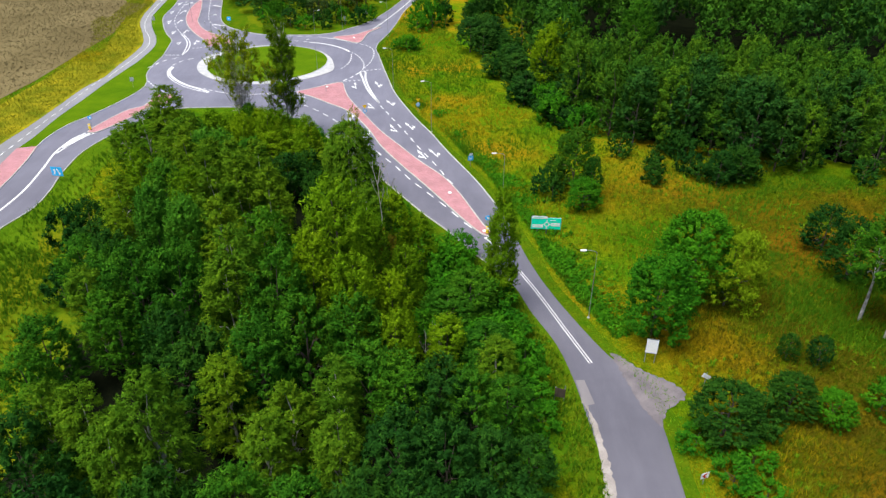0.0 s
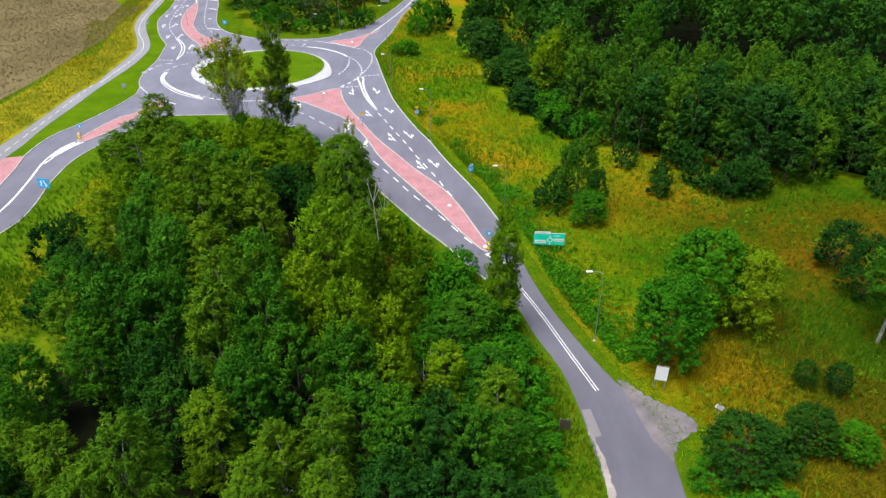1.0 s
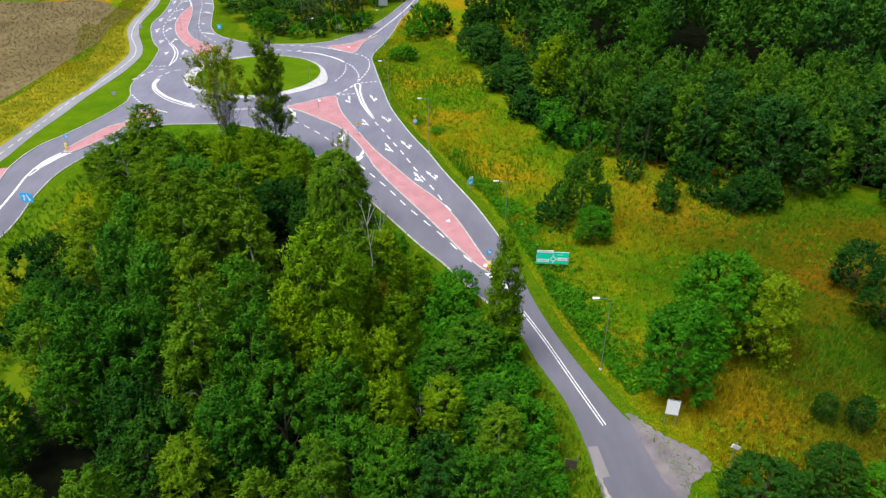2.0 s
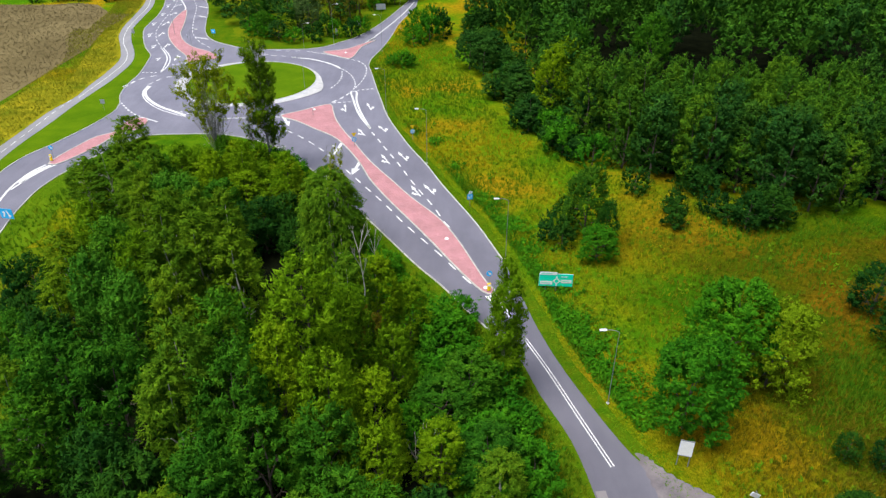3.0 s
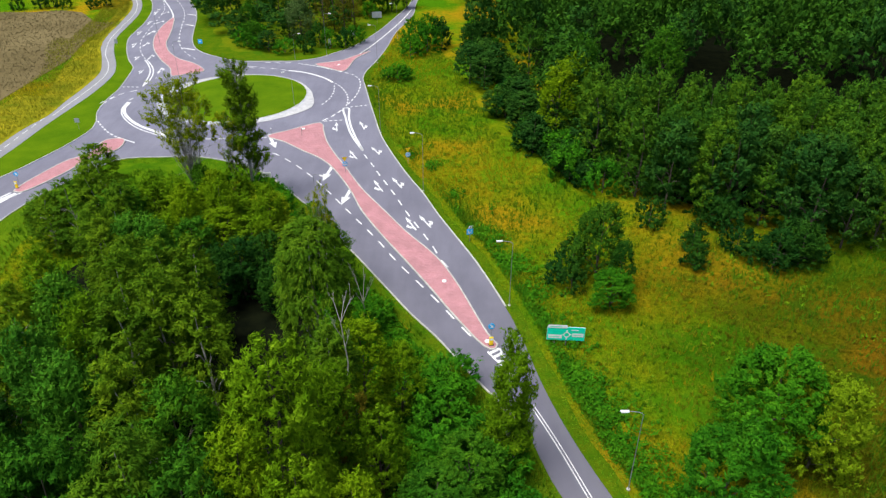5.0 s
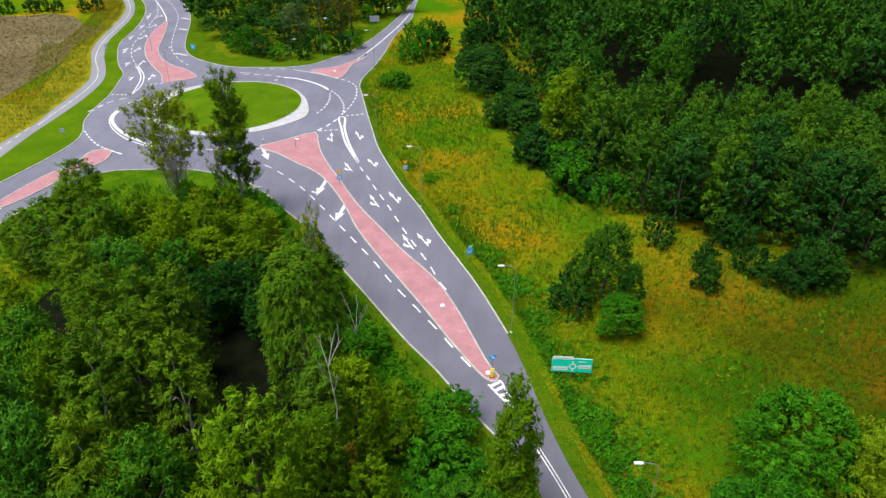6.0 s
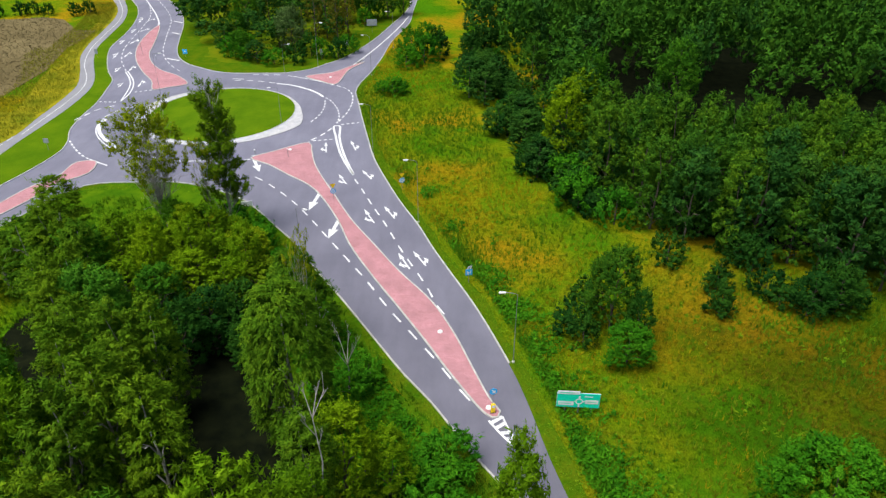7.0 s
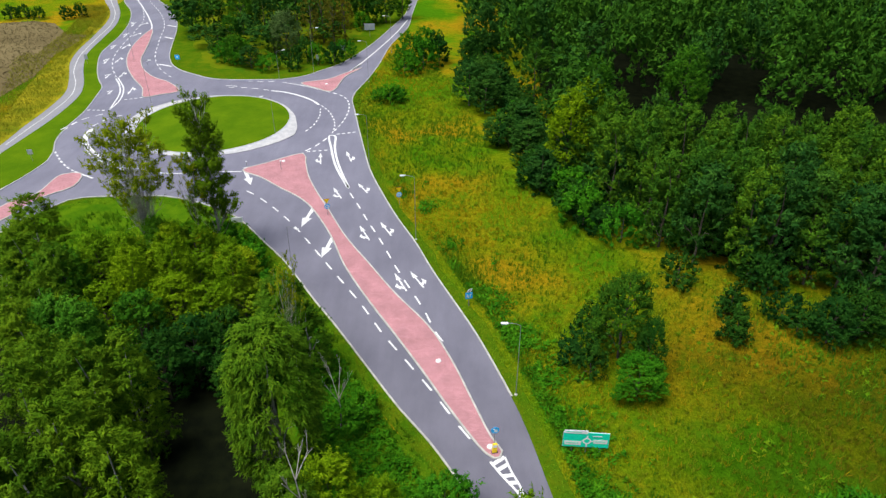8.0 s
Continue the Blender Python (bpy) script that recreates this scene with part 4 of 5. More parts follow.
K = {
    "M": protos("broad", (1, 2, 3, 36), 10200, 0.44, 0.165, LEAF_MID, BARK, 9, 24, 1.25),
    "B": protos("birch", (4, 5, 6), 11600, 0.40, 0.125, LEAF_BIRCH, BIRCH, 9, 26, 1.2),
    "I": protos("weeping", (52, 53), 24000, 0.36, 0.12, LEAF_BIRCH, BIRCH, 9, 26, 1.15),
    "P": protos("upright", (7, 8, 9), 12500, 0.36, 0.14, LEAF_PALE, BARK, 9, 24, 1.2),
    "D": protos("dense", (10, 11, 12), 7800, 0.44, 0.185, LEAF_DARK, BARK, 9, 24, 1.2),
    "J": protos("upright", (50, 51), 14000, 0.44, 0.15, LEAF_BRIGHT, BARK, 9, 26, 1.35),
    "Q": protos("dense", (47, 48), 17000, 0.34, 0.14, LEAF_DARK, BARK, 9, 28, 1.0),
    "R": protos("dense", (44, 45), 17000, 0.34, 0.14, LEAF_MEADOW, BARK, 9, 28, 1.0),
    "F": protos("bush", (13, 14, 40), 2200, 0.42, 0.17, LEAF_FRESH, BARK, 5, 22, 1.0),
    "S": protos("bush", (15, 16), 1500, 0.50, 0.22, LEAF_DARK, BARK, 5, 20, 1.1),
    "C": protos("cone", (17, 18), 3400, 0.36, 0.13, LEAF_DARK, BARK, 4, 26, 0.9),
    "L": protos("spire", (19,), 17000, 0.38, 0.13, LEAF_PALE, BIRCH, 12, 26, 1.2),
    "T": [fan_tree(20, 24.0, 4.6, 0.36, 60, 9, 20, 0.40, 0.16, LEAF_OLIVE, DEAD_BARK, bare=8)],
    "U": [fan_tree(39, 24.0, 4.2, 0.45, 16, 8, 22, 0.40, 0.16, LEAF_OLIVE, DEAD_BARK, bare=6)],
    "E": [fan_tree(41, 24.0, 3.5, 0.3, 120, 9, 22, 0.40, 0.16, LEAF_BIRCH, BIRCH, column=True, bare=1)],
    "A": protos("tall", (42, 43), 9000, 0.46, 0.17, LEAF_MID, BIRCH, 8, 36, 1.6),
    "N": protos("round", (22, 23), 19000, 0.40, 0.17, LEAF_FRESH, BARK, 9, 28, 1.15),
    "Y": protos("round", (24,), 15000, 0.38, 0.16, LEAF_YELLOW, BARK, 9, 28, 1.3),
    "W": protos("broad", (25, 26, 27, 28), 4200, 0.66, 0.26, LEAF_WOOD, BARK, 6, 18, 1.4),
    "Z": protos("curtain", (29, 30, 31), 4100, 0.62, 0.21, LEAF_BELT, BARK, 7, 18, 1.4),
    "X": protos("tall", (32, 33, 34), 1000, 1.05, 0.55, LEAF_DEEP, BARK, 4, 13, 2.2),
    "V": protos("tall", (37, 38), 1000, 1.05, 0.55, LEAF_WOOD, BARK, 4, 13, 2.2),
    "G": protos("round", (46,), 9000, 0.5, 0.2, LEAF_WILLOW, BARK, 9, 24, 1.5),
    "O": protos("upright", (35,), 1800, 0.6, 0.22, LEAF_GOLD, BARK, 30, 20, 1.6),
}
WORDS = {
    "M": ("broadleaf_tree", "tall mid-green broadleaf tree in the dense grove", "tree"),
    "B": ("birch_tree", "slender birch with pale trunk and hanging foliage", "tree"),
    "I": ("birch_tree", "full drooping birch with hanging olive-green foliage", "tree"),
    "P": ("poplar_tree", "yellow-green poplar with upright pointed branches", "tree"),
    "D": ("dark_tree", "dark green dense broadleaf tree in the grove", "tree"),
    "J": ("aspen_tree", "fresh green aspen with feathery upright sprays in the grove", "tree"),
    "Q": ("broad_bush", "broad dark green bush with fine leaves beside the lay-by", "shrub"),
    "R": ("meadow_tree", "compact dark green tree in the meadow", "tree"),
    "F": ("shrub", "low fresh-green leafy shrub in rough grass", "shrub"),
    "S": ("shrub", "low dark green rounded shrub in rough grass", "shrub"),
    "C": ("young_conifer", "small dark green conical young tree in meadow", "tree"),
    "L": ("roadside_poplar", "narrow columnar roadside tree with pale trunk", "tree"),
    "T": ("tall_tree", "tall thin half-bare tree with sparse leaf tufts", "tree"),
    "U": ("tall_tree", "thin nearly bare tall tree with few leaf tufts", "tree"),
    "E": ("tall_tree", "tall dense columnar green tree with dark trunk", "tree"),
    "A": ("aspen_tree", "aspen with bare pale trunk and high dark crown", "tree"),
    "N": ("meadow_tree", "round bright green tree standing in the meadow", "tree"),
    "Y": ("yellow_tree", "yellow-green loose-crowned tree in the meadow", "tree"),
    "W": ("forest_tree", "dark green forest-edge broadleaf tree", "tree"),
    "Z": ("forest_birch", "slender green forest-edge tree", "tree"),
    "X": ("forest_tree", "dark green tree inside the forest", "tree"),
    "G": ("willow_tree", "round grey-green willow beyond the roundabout", "tree"),
    "O": ("withered_tree", "thin withered tree with brown-gold leaves", "tree"),
}


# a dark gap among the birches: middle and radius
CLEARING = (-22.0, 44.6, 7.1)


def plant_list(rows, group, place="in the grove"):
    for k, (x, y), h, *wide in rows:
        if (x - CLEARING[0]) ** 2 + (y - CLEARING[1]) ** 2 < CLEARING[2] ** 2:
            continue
        nm, label, cat = WORDS[k]
        label = label.replace("in the dense grove", place).replace("in the grove", place)
        plant(nm, K[k], x, y, h, label, cat, group, *wide)


plant_list([
    ("B", (-52.8, 78.3), 14.2, 1.3), ("B", (-54.2, 71.2), 12, 1.3), ("B", (-58.1, 71.0), 10, 1.3), ("B", (-45.3, 68.5), 13), ("B", (-44.3, 58.0), 15),
    ("J", (-38.0, 54.5), 15), ("P", (-35.9, 67.1), 13), ("P", (-32.5, 71.0), 12.6), ("P", (-25.8, 71.1), 11), ("I", (-17.5, 61.4), 13.2), ("B", (-14.6, 59.7), 11),
    ("T", (-39.3, 80.5), 23.8, 0.95), ("E", (-32.8, 88.5), 23.4, 0.95), ("U", (-35.0, 86.5), 17.0, 0.75),
    ("P", (-45.4, 47.0), 15), ("B", (-47.4, 42.9), 13), ("D", (-54.0, 45.7), 8), ("J", (-38.9, 38.7), 17), ("P", (-33.8, 33.9), 18), ("B", (-28.2, 36.7), 19),
    ("B", (-30.7, 33.9), 18), ("B", (-27.0, 41.4), 17), ("B", (-23.2, 37.8), 17), ("B", (-21.8, 45.7), 16), ("D", (-21.5, 55.7), 8), ("I", (-14.8, 44.6), 20.4, 1.1), ("B", (-11.1, 33.3), 16),
], "trees of the grove")
plant_list([
    ("J", (-36.7, 29.2), 18), ("J", (-30.9, 24.4), 19), ("B", (-26.8, 24.4), 19), ("M", (-21.5, 21.7), 19), ("P", (-13.6, 21.5), 23.6, 1.2), ("P", (-11.0, 25.4), 17), ("P", (-8.6, 35.7), 14), ("O", (-8.8, 27.5), 13.5, 0.7), ("P", (-10.2, 28.6), 15.0, 0.8), ("P", (-5.0, 36.9), 10), ("P", (-6.3, 26.2), 12), ("F", (-2.0, 33.7), 4), ("F", (-0.6, 27.1), 4), ("D", (-41.4, 26.1), 14), ("M", (-34.9, 17.9), 17), ("M", (-29.6, 16.2), 18), ("B", (-23.3, 16.2), 20.2), ("M", (-18.8, 14.6), 19), ("P", (-15.5, 16.8), 19), ("P", (-11.1, 15.1), 18), ("P", (-7.3, 17.1), 14), ("F", (-4.0, 21.1), 5), ("F", (0.9, 29.7), 4), ("S", (-51.9, 30.8), 5),
], "trees of the grove")
plant_list([
    ("M", (-44.0, 13.0), 11), ("D", (-28.4, 9.1), 15), ("D", (-25.5, 6.9), 14), ("B", (-23.7, 13.5), 18), ("M", (-19.5, 7.8), 15), ("M", (-15.5, 10.1), 16), ("M", (-10.8, 11.5), 15), ("P", (-6.5, 11.9), 13), ("P", (-1.3, 15.8), 9), ("B", (3.9, 11.9), 9), ("F", (7.5, 15.9), 5), ("M", (-42.3, 6.5), 12), ("B", (-36.4, -0.4), 14), ("B", (-32.6, -1.2), 15), ("B", (-25.8, -3.2), 18), ("B", (-22.1, 4.4), 13), ("B", (-11.7, 4.2), 13.1), ("B", (-15.7, 1.7), 12), ("M", (-8.8, 6.5), 13), ("M", (-5.3, 4.5), 13),
], "trees of the grove")
plant_list([
    ("D", (-2.4, 4.9), 12), ("M", (1.0, 4.4), 11), ("M", (4.6, 5.9), 9), ("F", (8.2, 11.6), 3.0), ("F", (8.8, 8.4), 2.4), ("D", (-37.1, -4.3), 14), ("B", (-28.3, -5.3), 15), ("B", (-17.1, -2.0), 12), ("B", (-10.9, -2.0), 12), ("D", (-5.7, -2.0), 12), ("D", (-1.4, -2.7), 12), ("D", (2.5, -2.0), 10), ("D", (6.3, -0.1), 7), ("D", (-32.0, -9.6), 13), ("D", (-23.9, -9.1), 13), ("M", (-18.3, -8.3), 12), ("M", (-13.3, -8.0), 11), ("D", (-7.9, -8.3), 12), ("D", (-3.6, -8.8), 12), ("D", (0.7, -8.5), 11), ("D", (5.2, -5.8), 7),
], "trees of the grove")
# western fringe of the grove
plant_list([
    ("D", (-47.4, 33.6), 11), ("B", (-43.4, 32.8), 13), ("M", (-46.1, 27.5), 12), ("M", (-40.9, 24.6), 13), ("B", (-41.5, 19.2), 13), ("M", (-37.4, 15.8), 13), ("S", (-58.1, 45.2), 6),
], "trees of the grove")
# thick scrub between the grove and the road
plant_list([
    (k, q, h, 1.25) for k, h, q in zip("FFMFFFMFFFMFFF", (4.5, 4, 8, 5, 3.5, 5, 7, 4, 5, 3.5, 7, 4, 5, 4), [(0.1, 37.3), (2.6, 31.6), (1.8, 26.4), (4.3, 28.1), (4.6, 23.3), (0.0, 29.8), (-1.2, 23.3), (5.4, 19.8), (2.7, 19.8), (6.9, 17.8), (3.0, 16.5), (0.2, 41.6), (-1.2, 35.3), (6.0, 14.1)])
], "scrub beside the road", "beside the road")
# northern part of the grove, below the two tall trees
plant_list([
    ("B", (-31.1, 46.0), 17), ("B", (-34.8, 46.7), 17), ("B", (-33.8, 41.9), 18), ("B", (-28.8, 48.0), 16), ("M", (-24.4, 42.2), 16), ("B", (-27.9, 38.7), 18), ("B", (-23.7, 34.8), 18),
    ("B", (-50.3, 70.5), 14), ("M", (-46.0, 70.0), 12), ("B", (-41.8, 59.4), 15), ("B", (-40.4, 53.1), 16), ("J", (-35.6, 53.6), 15),
    ("P", (-45.3, 76.7), 8, 1.3), ("P", (-39.5, 73.7), 9, 1.3), ("P", (-36.6, 76.7), 8, 1.3), ("P", (-31.0, 74.0), 8, 1.3), ("Y", (-28.3, 78.6), 6), ("F", (-27.0, 84.2), 3.5),
    ("P", (-39.0, 64.7), 10, 1.2), ("M", (-33.5, 61.1), 11), ("P", (-31.1, 65.9), 10, 1.2), ("P", (-27.2, 66.2), 9, 1.2), ("Y", (-24.8, 70.6), 6), ("D", (-29.7, 56.5), 10), ("D", (-27.4, 59.7), 9), ("D", (-24.5, 61.3), 9),
    ("Y", (-42.5, 80.5), 6.5, 0.9), ("P", (-37.5, 83.0), 7.5, 1.2), ("P", (-41.0, 76.0), 10.0, 1.1), ("P", (-35.5, 77.5), 10.0, 1.1), ("U", (-16.0, 58.5), 17.6, 0.5), ("P", (-43.5, 74.0), 11.0, 1.1), ("J", (-37.5, 79.0), 10.5, 0.9), ("P", (-33.0, 79.5), 9.5, 1.1), ("F", (-44.5, 84.0), 4.0, 1.2), ("F", (-39.5, 86.5), 4.0, 1.2), ("F", (-33.5, 90.0), 3.2, 1.2), ("F", (-27.5, 82.0), 3.5, 1.2), ("Y", (-33.5, 84.0), 5.5, 0.8), ("F", (-30.2, 86.5), 4.5, 1.2), ("P", (-30.0, 81.0), 6.5, 1.1), ("F", (-36.5, 87.5), 4.0, 1.2),
    ("F", (-22.9, 77.7), 3), ("F", (-14.0, 59.4), 3), ("F", (-10.5, 51.9), 3.5), ("F", (-8.6, 54.6), 2.5), ("F", (-10.3, 45.9), 3.5),
], "trees of the grove")
# meadow trees and shrubs
plant_list([
    ("L", (5.55, 29.4), 17.4, 0.84), ("F", (5.0, 24.7), 4), ("F", (7.4, 23.7), 3),
    ("N", (31.0, 31.6), 13.2, 1.05), ("N", (24.2, 23.6), 12.3, 1.0), ("Y", (35.4, 30.0), 12.0, 0.95),
    ("R", (20.7, 63.5), 12.4, 0.92), ("R", (23.2, 60.6), 8.0, 0.62), ("N", (21.3, 56.8), 5.8, 0.75), ("S", (16.8, 60.4), 4.0, 0.8), ("S", (15.7, 62.9), 4), ("S", (18.2, 67.6), 4),
    ("C", (35.5, 66.6), 5), ("S", (43.6, 76.8), 5), ("S", (48.6, 68.5), 5), ("S", (53.0, 67.6), 4), ("S", (32.2, 79.3), 4), ("S", (44.1, 68.6), 3),
    ("D", (54.8, 44.0), 8), ("D", (54.5, 36.1), 10), ("A", (51.8, 26.9), 15.5), ("A", (53.2, 23.3), 15.0),
    ("Q", (27.3, 6.9), 7.4, 1.32), ("Q", (35.3, 10.0), 6.0, 0.98), ("S", (31.5, 8.0), 4.2, 0.9), ("D", (39.2, 19.4), 3.8, 0.55), ("D", (42.2, 17.9), 4.6, 0.6),
    ("N", (39.3, 8.6), 4.8, 0.62), ("F", (24.2, 5.6), 2.4), ("F", (26.4, 0.9), 3.0), ("F", (29.0, 3.0), 2.4), ("F", (28.6, -1.4), 2.4), ("F", (45.8, 10.6), 4),
    ("F", (-8.6, 181.0), 7.5, 1.3), ("F", (-9.6, 173.0), 5.0, 1.2), ("F", (-5.0, 177.1), 7, 1.3), ("F", (-4.5, 186.5), 7.5, 1.2), ("S", (-1.0, 182.0), 7), ("F", (-11.9, 151.8), 4, 1.2), ("F", (-10.2, 153.0), 3, 1.2), ("F", (-14.4, 153.9), 2.5),
], "meadow trees and shrubs", "in the rough meadow")
# wood beyond the roundabout
plant_list([
    ("W", (-60.5, 188.8), 9), ("M", (-54.2, 181.1), 8), ("G", (-42.0, 188.5), 12.5), ("Z", (-45.9, 189.9), 8), ("W", (-49.4, 177.8), 6), ("F", (-57.0, 184.2), 6, 1.3), ("F", (-53.0, 182.0), 6, 1.3), ("M", (-58.0, 193.0), 10), ("F", (-44.7, 176.7), 4, 1.2), ("S", (-38.7, 176.7), 5),
    ("M", (-75.1, 216.5), 9), ("W", (-69.1, 214.6), 11), ("M", (-59.9, 212.5), 13), ("W", (-52.0, 207.3), 14), ("X", (-42.1, 206.1), 15), ("O", (-37.1, 199.7), 14), ("O", (-34.3, 202.2), 15), ("O", (-30.6, 198.3), 15), ("O", (-28.2, 203.4), 14),
    ("X", (-38.5, 218.8), 15), ("X", (-30.9, 218.8), 15), ("F", (-32.8, 181.5), 5), ("S", (-28.4, 181.5), 5), ("F", (-26.1, 187.1), 5), ("S", (-35.9, 183.2), 6), ("F", (-24.5, 216.1), 5), ("F", (-21.2, 227.5), 5), ("M", (-24.7, 222.0), 12), ("W", (-18.1, 226.4), 12), ("M", (-13.1, 230.9), 12),
    ("S", (-139.2, 230.6), 4), ("S", (-135.5, 232.2), 4), ("S", (-130.6, 231.2), 3.5), ("S", (-121.1, 230.6), 4), ("S", (-118.0, 233.8), 4), ("S", (-146.4, 229.0), 4),
], "wood beyond the roundabout", "beyond the roundabout")


# ---- forest east of the meadow ----
def inside(x, y, poly):
    hit = False
    for (x0, y0), (x1, y1) in zip(poly, poly[1:] + poly[:1]):
        if (y0 > y) != (y1 > y) and x < (x1 - x0) * (y - y0) / (y1 - y0) + x0:
            hit = not hit
    return hit


FOREST = [(6, 230), (9, 185), (12, 150), (17, 126), (23, 106), (29, 92), (34, 85), (42, 79), (55, 72), (70, 71), (80, 65), (125, 55), (215, 60), (215, 320), (0, 320)]
THICKET = [(3, 175), (6, 145), (11, 122), (19, 99), (26, 88), (28, 92), (18, 126), (14, 150), (11, 180)]
frng = random.Random(11)
deep = {"X": [], "V": []}
y, row = 58.0, 0
while y < 288:
    x = -2.0 + (row % 2) * 3.2
    step = 4.9 if y < 116 else (8.8 if y < 170 else 10.0)
    while x < 0.56 * y + 38:
        px, py = x + frng.uniform(-1.7, 1.7), y + frng.uniform(-1.7, 1.7)
        if inside(px, py, FOREST):
            # a shaded ride parts the young front belt from the old forest
            ride = 112 - 0.14 * (px - 30)
            front = py < ride
            edge = not inside(px - 4, py - 8, FOREST)
            # front rows get more dark-leaved trees, standing in for shade on the forest wall
            shaded = not inside(px - 3, py - 6, FOREST)
            if front or px < 22 and py < 150:
                h = frng.uniform(12.5, 17.5)
                k = "Z" if frng.random() < (0.55 if shaded else 0.85) else "W"
                if edge and frng.random() < 0.3:
                    h *= 0.72
                nm, label, cat = WORDS[k]
                plant(nm, K[k], px, py, h, label, cat, "trees of the forest")
            elif py > ride + 38 or px < 27 or py > ride + 18 and frng.random() < 0.55:
                deep["V" if frng.random() < 0.35 else "X"].append((px, py, frng.uniform(15, 26), frng.uniform(0, 6.28), frng.uniform(0.72, 1.08)))
            if edge and frng.random() < 0.28:
                nm, label, cat = WORDS["S"]
                plant(nm, K["S"], px - 2.5 + frng.uniform(-1, 1), py - 3.0, frng.uniform(3, 5.5), label, cat, "shrubs at the forest edge")
        elif inside(px, py, THICKET):
            pick = frng.random()
            k = "S" if pick < 0.2 else ("F" if pick < 0.5 else "W")
            nm, label, cat = WORDS[k]
            plant(nm, K[k], px, py, frng.uniform(3.5, 6.0) if k != "W" else frng.uniform(6, 10), label, cat, "shrubs at the forest edge", 1.2)
        x += step
    y += step * 0.9
    row += 1
# low scrub along the west end of the forest
for _ in range(120):
    px, py = frng.uniform(0, 27), frng.uniform(90, 205)
    west = float(np.interp(py, (84, 96, 115, 169, 205), (26, 19.5, 11, 5, 4)))
    if west + 2 < px < west + 12:
        k = "S" if frng.random() < 0.5 else ("F" if frng.random() < 0.3 else "W")
        nm, label, cat = WORDS[k]
        plant(nm, K[k], px, py, frng.uniform(3.0, 6.0) if k != "W" else frng.uniform(6, 10), label.replace("in rough grass", "at the forest edge"), cat, "shrubs at the forest edge", 1.1)
plant_list([("M", (27.2, 121.5), 19.5), ("P", (21.5, 111.0), 17.0, 1.2), ("P", (25.0, 116.0), 17.0, 1.2), ("M", (45.5, 127.8), 20), ("D", (34.7, 91.3), 7), ("D", (39.0, 86.3), 6), ("C", (36.9, 72.1), 5), ("D", (42.4, 78.6), 6), ("S", (43.1, 71.1), 4), ("D", (46.7, 66.4), 6.5), ("D", (50.4, 66.8), 7)], "forest-edge trees", "at the forest edge")


def joined_wood(name, key, spots, label):
    """Trees deep in the forest, too many to count, as one mesh of crowns."""
    out = []
    for i, (px, py, h, turn, w) in enumerate(spots):
        me, h0 = K[key][i % len(K[key])][1:]
        v = np.empty(len(me.vertices) * 3, dtype=np.float32)
        me.vertices.foreach_get("co", v)
        v = v.reshape(-1, 3)
        c, s = math.cos(turn), math.sin(turn)
        out.append(np.stack([(v[:, 0] * c - v[:, 1] * s) * w + px, (v[:, 0] * s + v[:, 1] * c) * w + py, v[:, 2] * h / h0], 1))
    me = quads_mesh(name, np.concatenate(out), 3, K[key][0][1].materials[0])
    tagged(new(name, me), label, "forest", kind="stuff")


def floor_patch(name, points, label, material=SHADED_LITTER, z=0.012):
    """Bare litter under closed crowns, their shade put into its colour, with a wandering edge."""
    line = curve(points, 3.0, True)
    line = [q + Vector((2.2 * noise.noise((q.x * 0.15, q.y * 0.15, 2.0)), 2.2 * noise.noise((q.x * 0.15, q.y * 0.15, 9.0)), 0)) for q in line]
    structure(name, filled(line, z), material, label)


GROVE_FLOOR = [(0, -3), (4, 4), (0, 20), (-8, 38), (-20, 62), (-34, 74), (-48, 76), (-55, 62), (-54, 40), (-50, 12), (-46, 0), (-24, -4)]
floor_patch("ground_grove", GROVE_FLOOR, "leaf litter under the trees of the grove, darkened for the crowns' shade")
floor_patch("ground_forest", [(26, 230), (24, 185), (24, 150), (25, 126), (27, 106), (33, 92), (46, 84), (70, 78), (90, 70), (125, 62), (215, 66), (215, 318), (10, 318)], "leaf litter under the forest, darkened for the crowns' shade")
floor_patch("ground_scrub", [(10, 0), (11, 12), (9, 24), (4, 38), (-3, 50), (-11.5, 64), (-22, 82), (-31, 91), (-44, 92), (-40, 78), (-24, 66), (-14, 48), (-8, 34), (0, 16), (4, 0)], "lush green grass between grove and road", LUSH, 0.018)
floor_patch("ground_tip", [(-68, 86), (-65, 99), (-58, 105), (-46, 106), (-37, 102), (-29, 94), (-24, 82), (-36, 75), (-52, 77)], "green grass at the tip of the grove", LUSH, 0.022)
floor_patch("ground_west_meadow", [(-76, -40), (-74, 20), (-73, 52), (-64, 60), (-55, 58), (-50, 42), (-46, 14), (-43, -40)], "green and yellow rough grass west of the grove", WESTGRASS, 0.016)
floor_patch("ground_north", [(-104, 262), (-90, 228), (-82, 200), (-73, 184), (-60, 173), (-45, 171), (-33, 174), (-24, 195), (-17, 225), (-13, 262), (-40, 300), (-100, 300)], "green rough grass before the wood beyond the roundabout", WESTGRASS, 0.011)
FAR_WOOD = [(-84, 222), (-70, 196), (-48, 184), (-34, 188), (-22, 225), (-16, 262), (-16, 300), (-95, 300), (-92, 250)]
for _ in range(260):
    px, py = frng.uniform(-95, -14), frng.uniform(180, 300)
    if inside(px, py, FAR_WOOD) and all((px - q[0]) ** 2 + (py - q[1]) ** 2 > 36 for q in deep["X"] + deep["V"]):
        deep["V" if frng.random() < 0.85 else "X"].append((px, py, frng.uniform(6, 9) if py < 205 else frng.uniform(10, 15), frng.uniform(0, 6.28), frng.uniform(0.75, 1.0)))
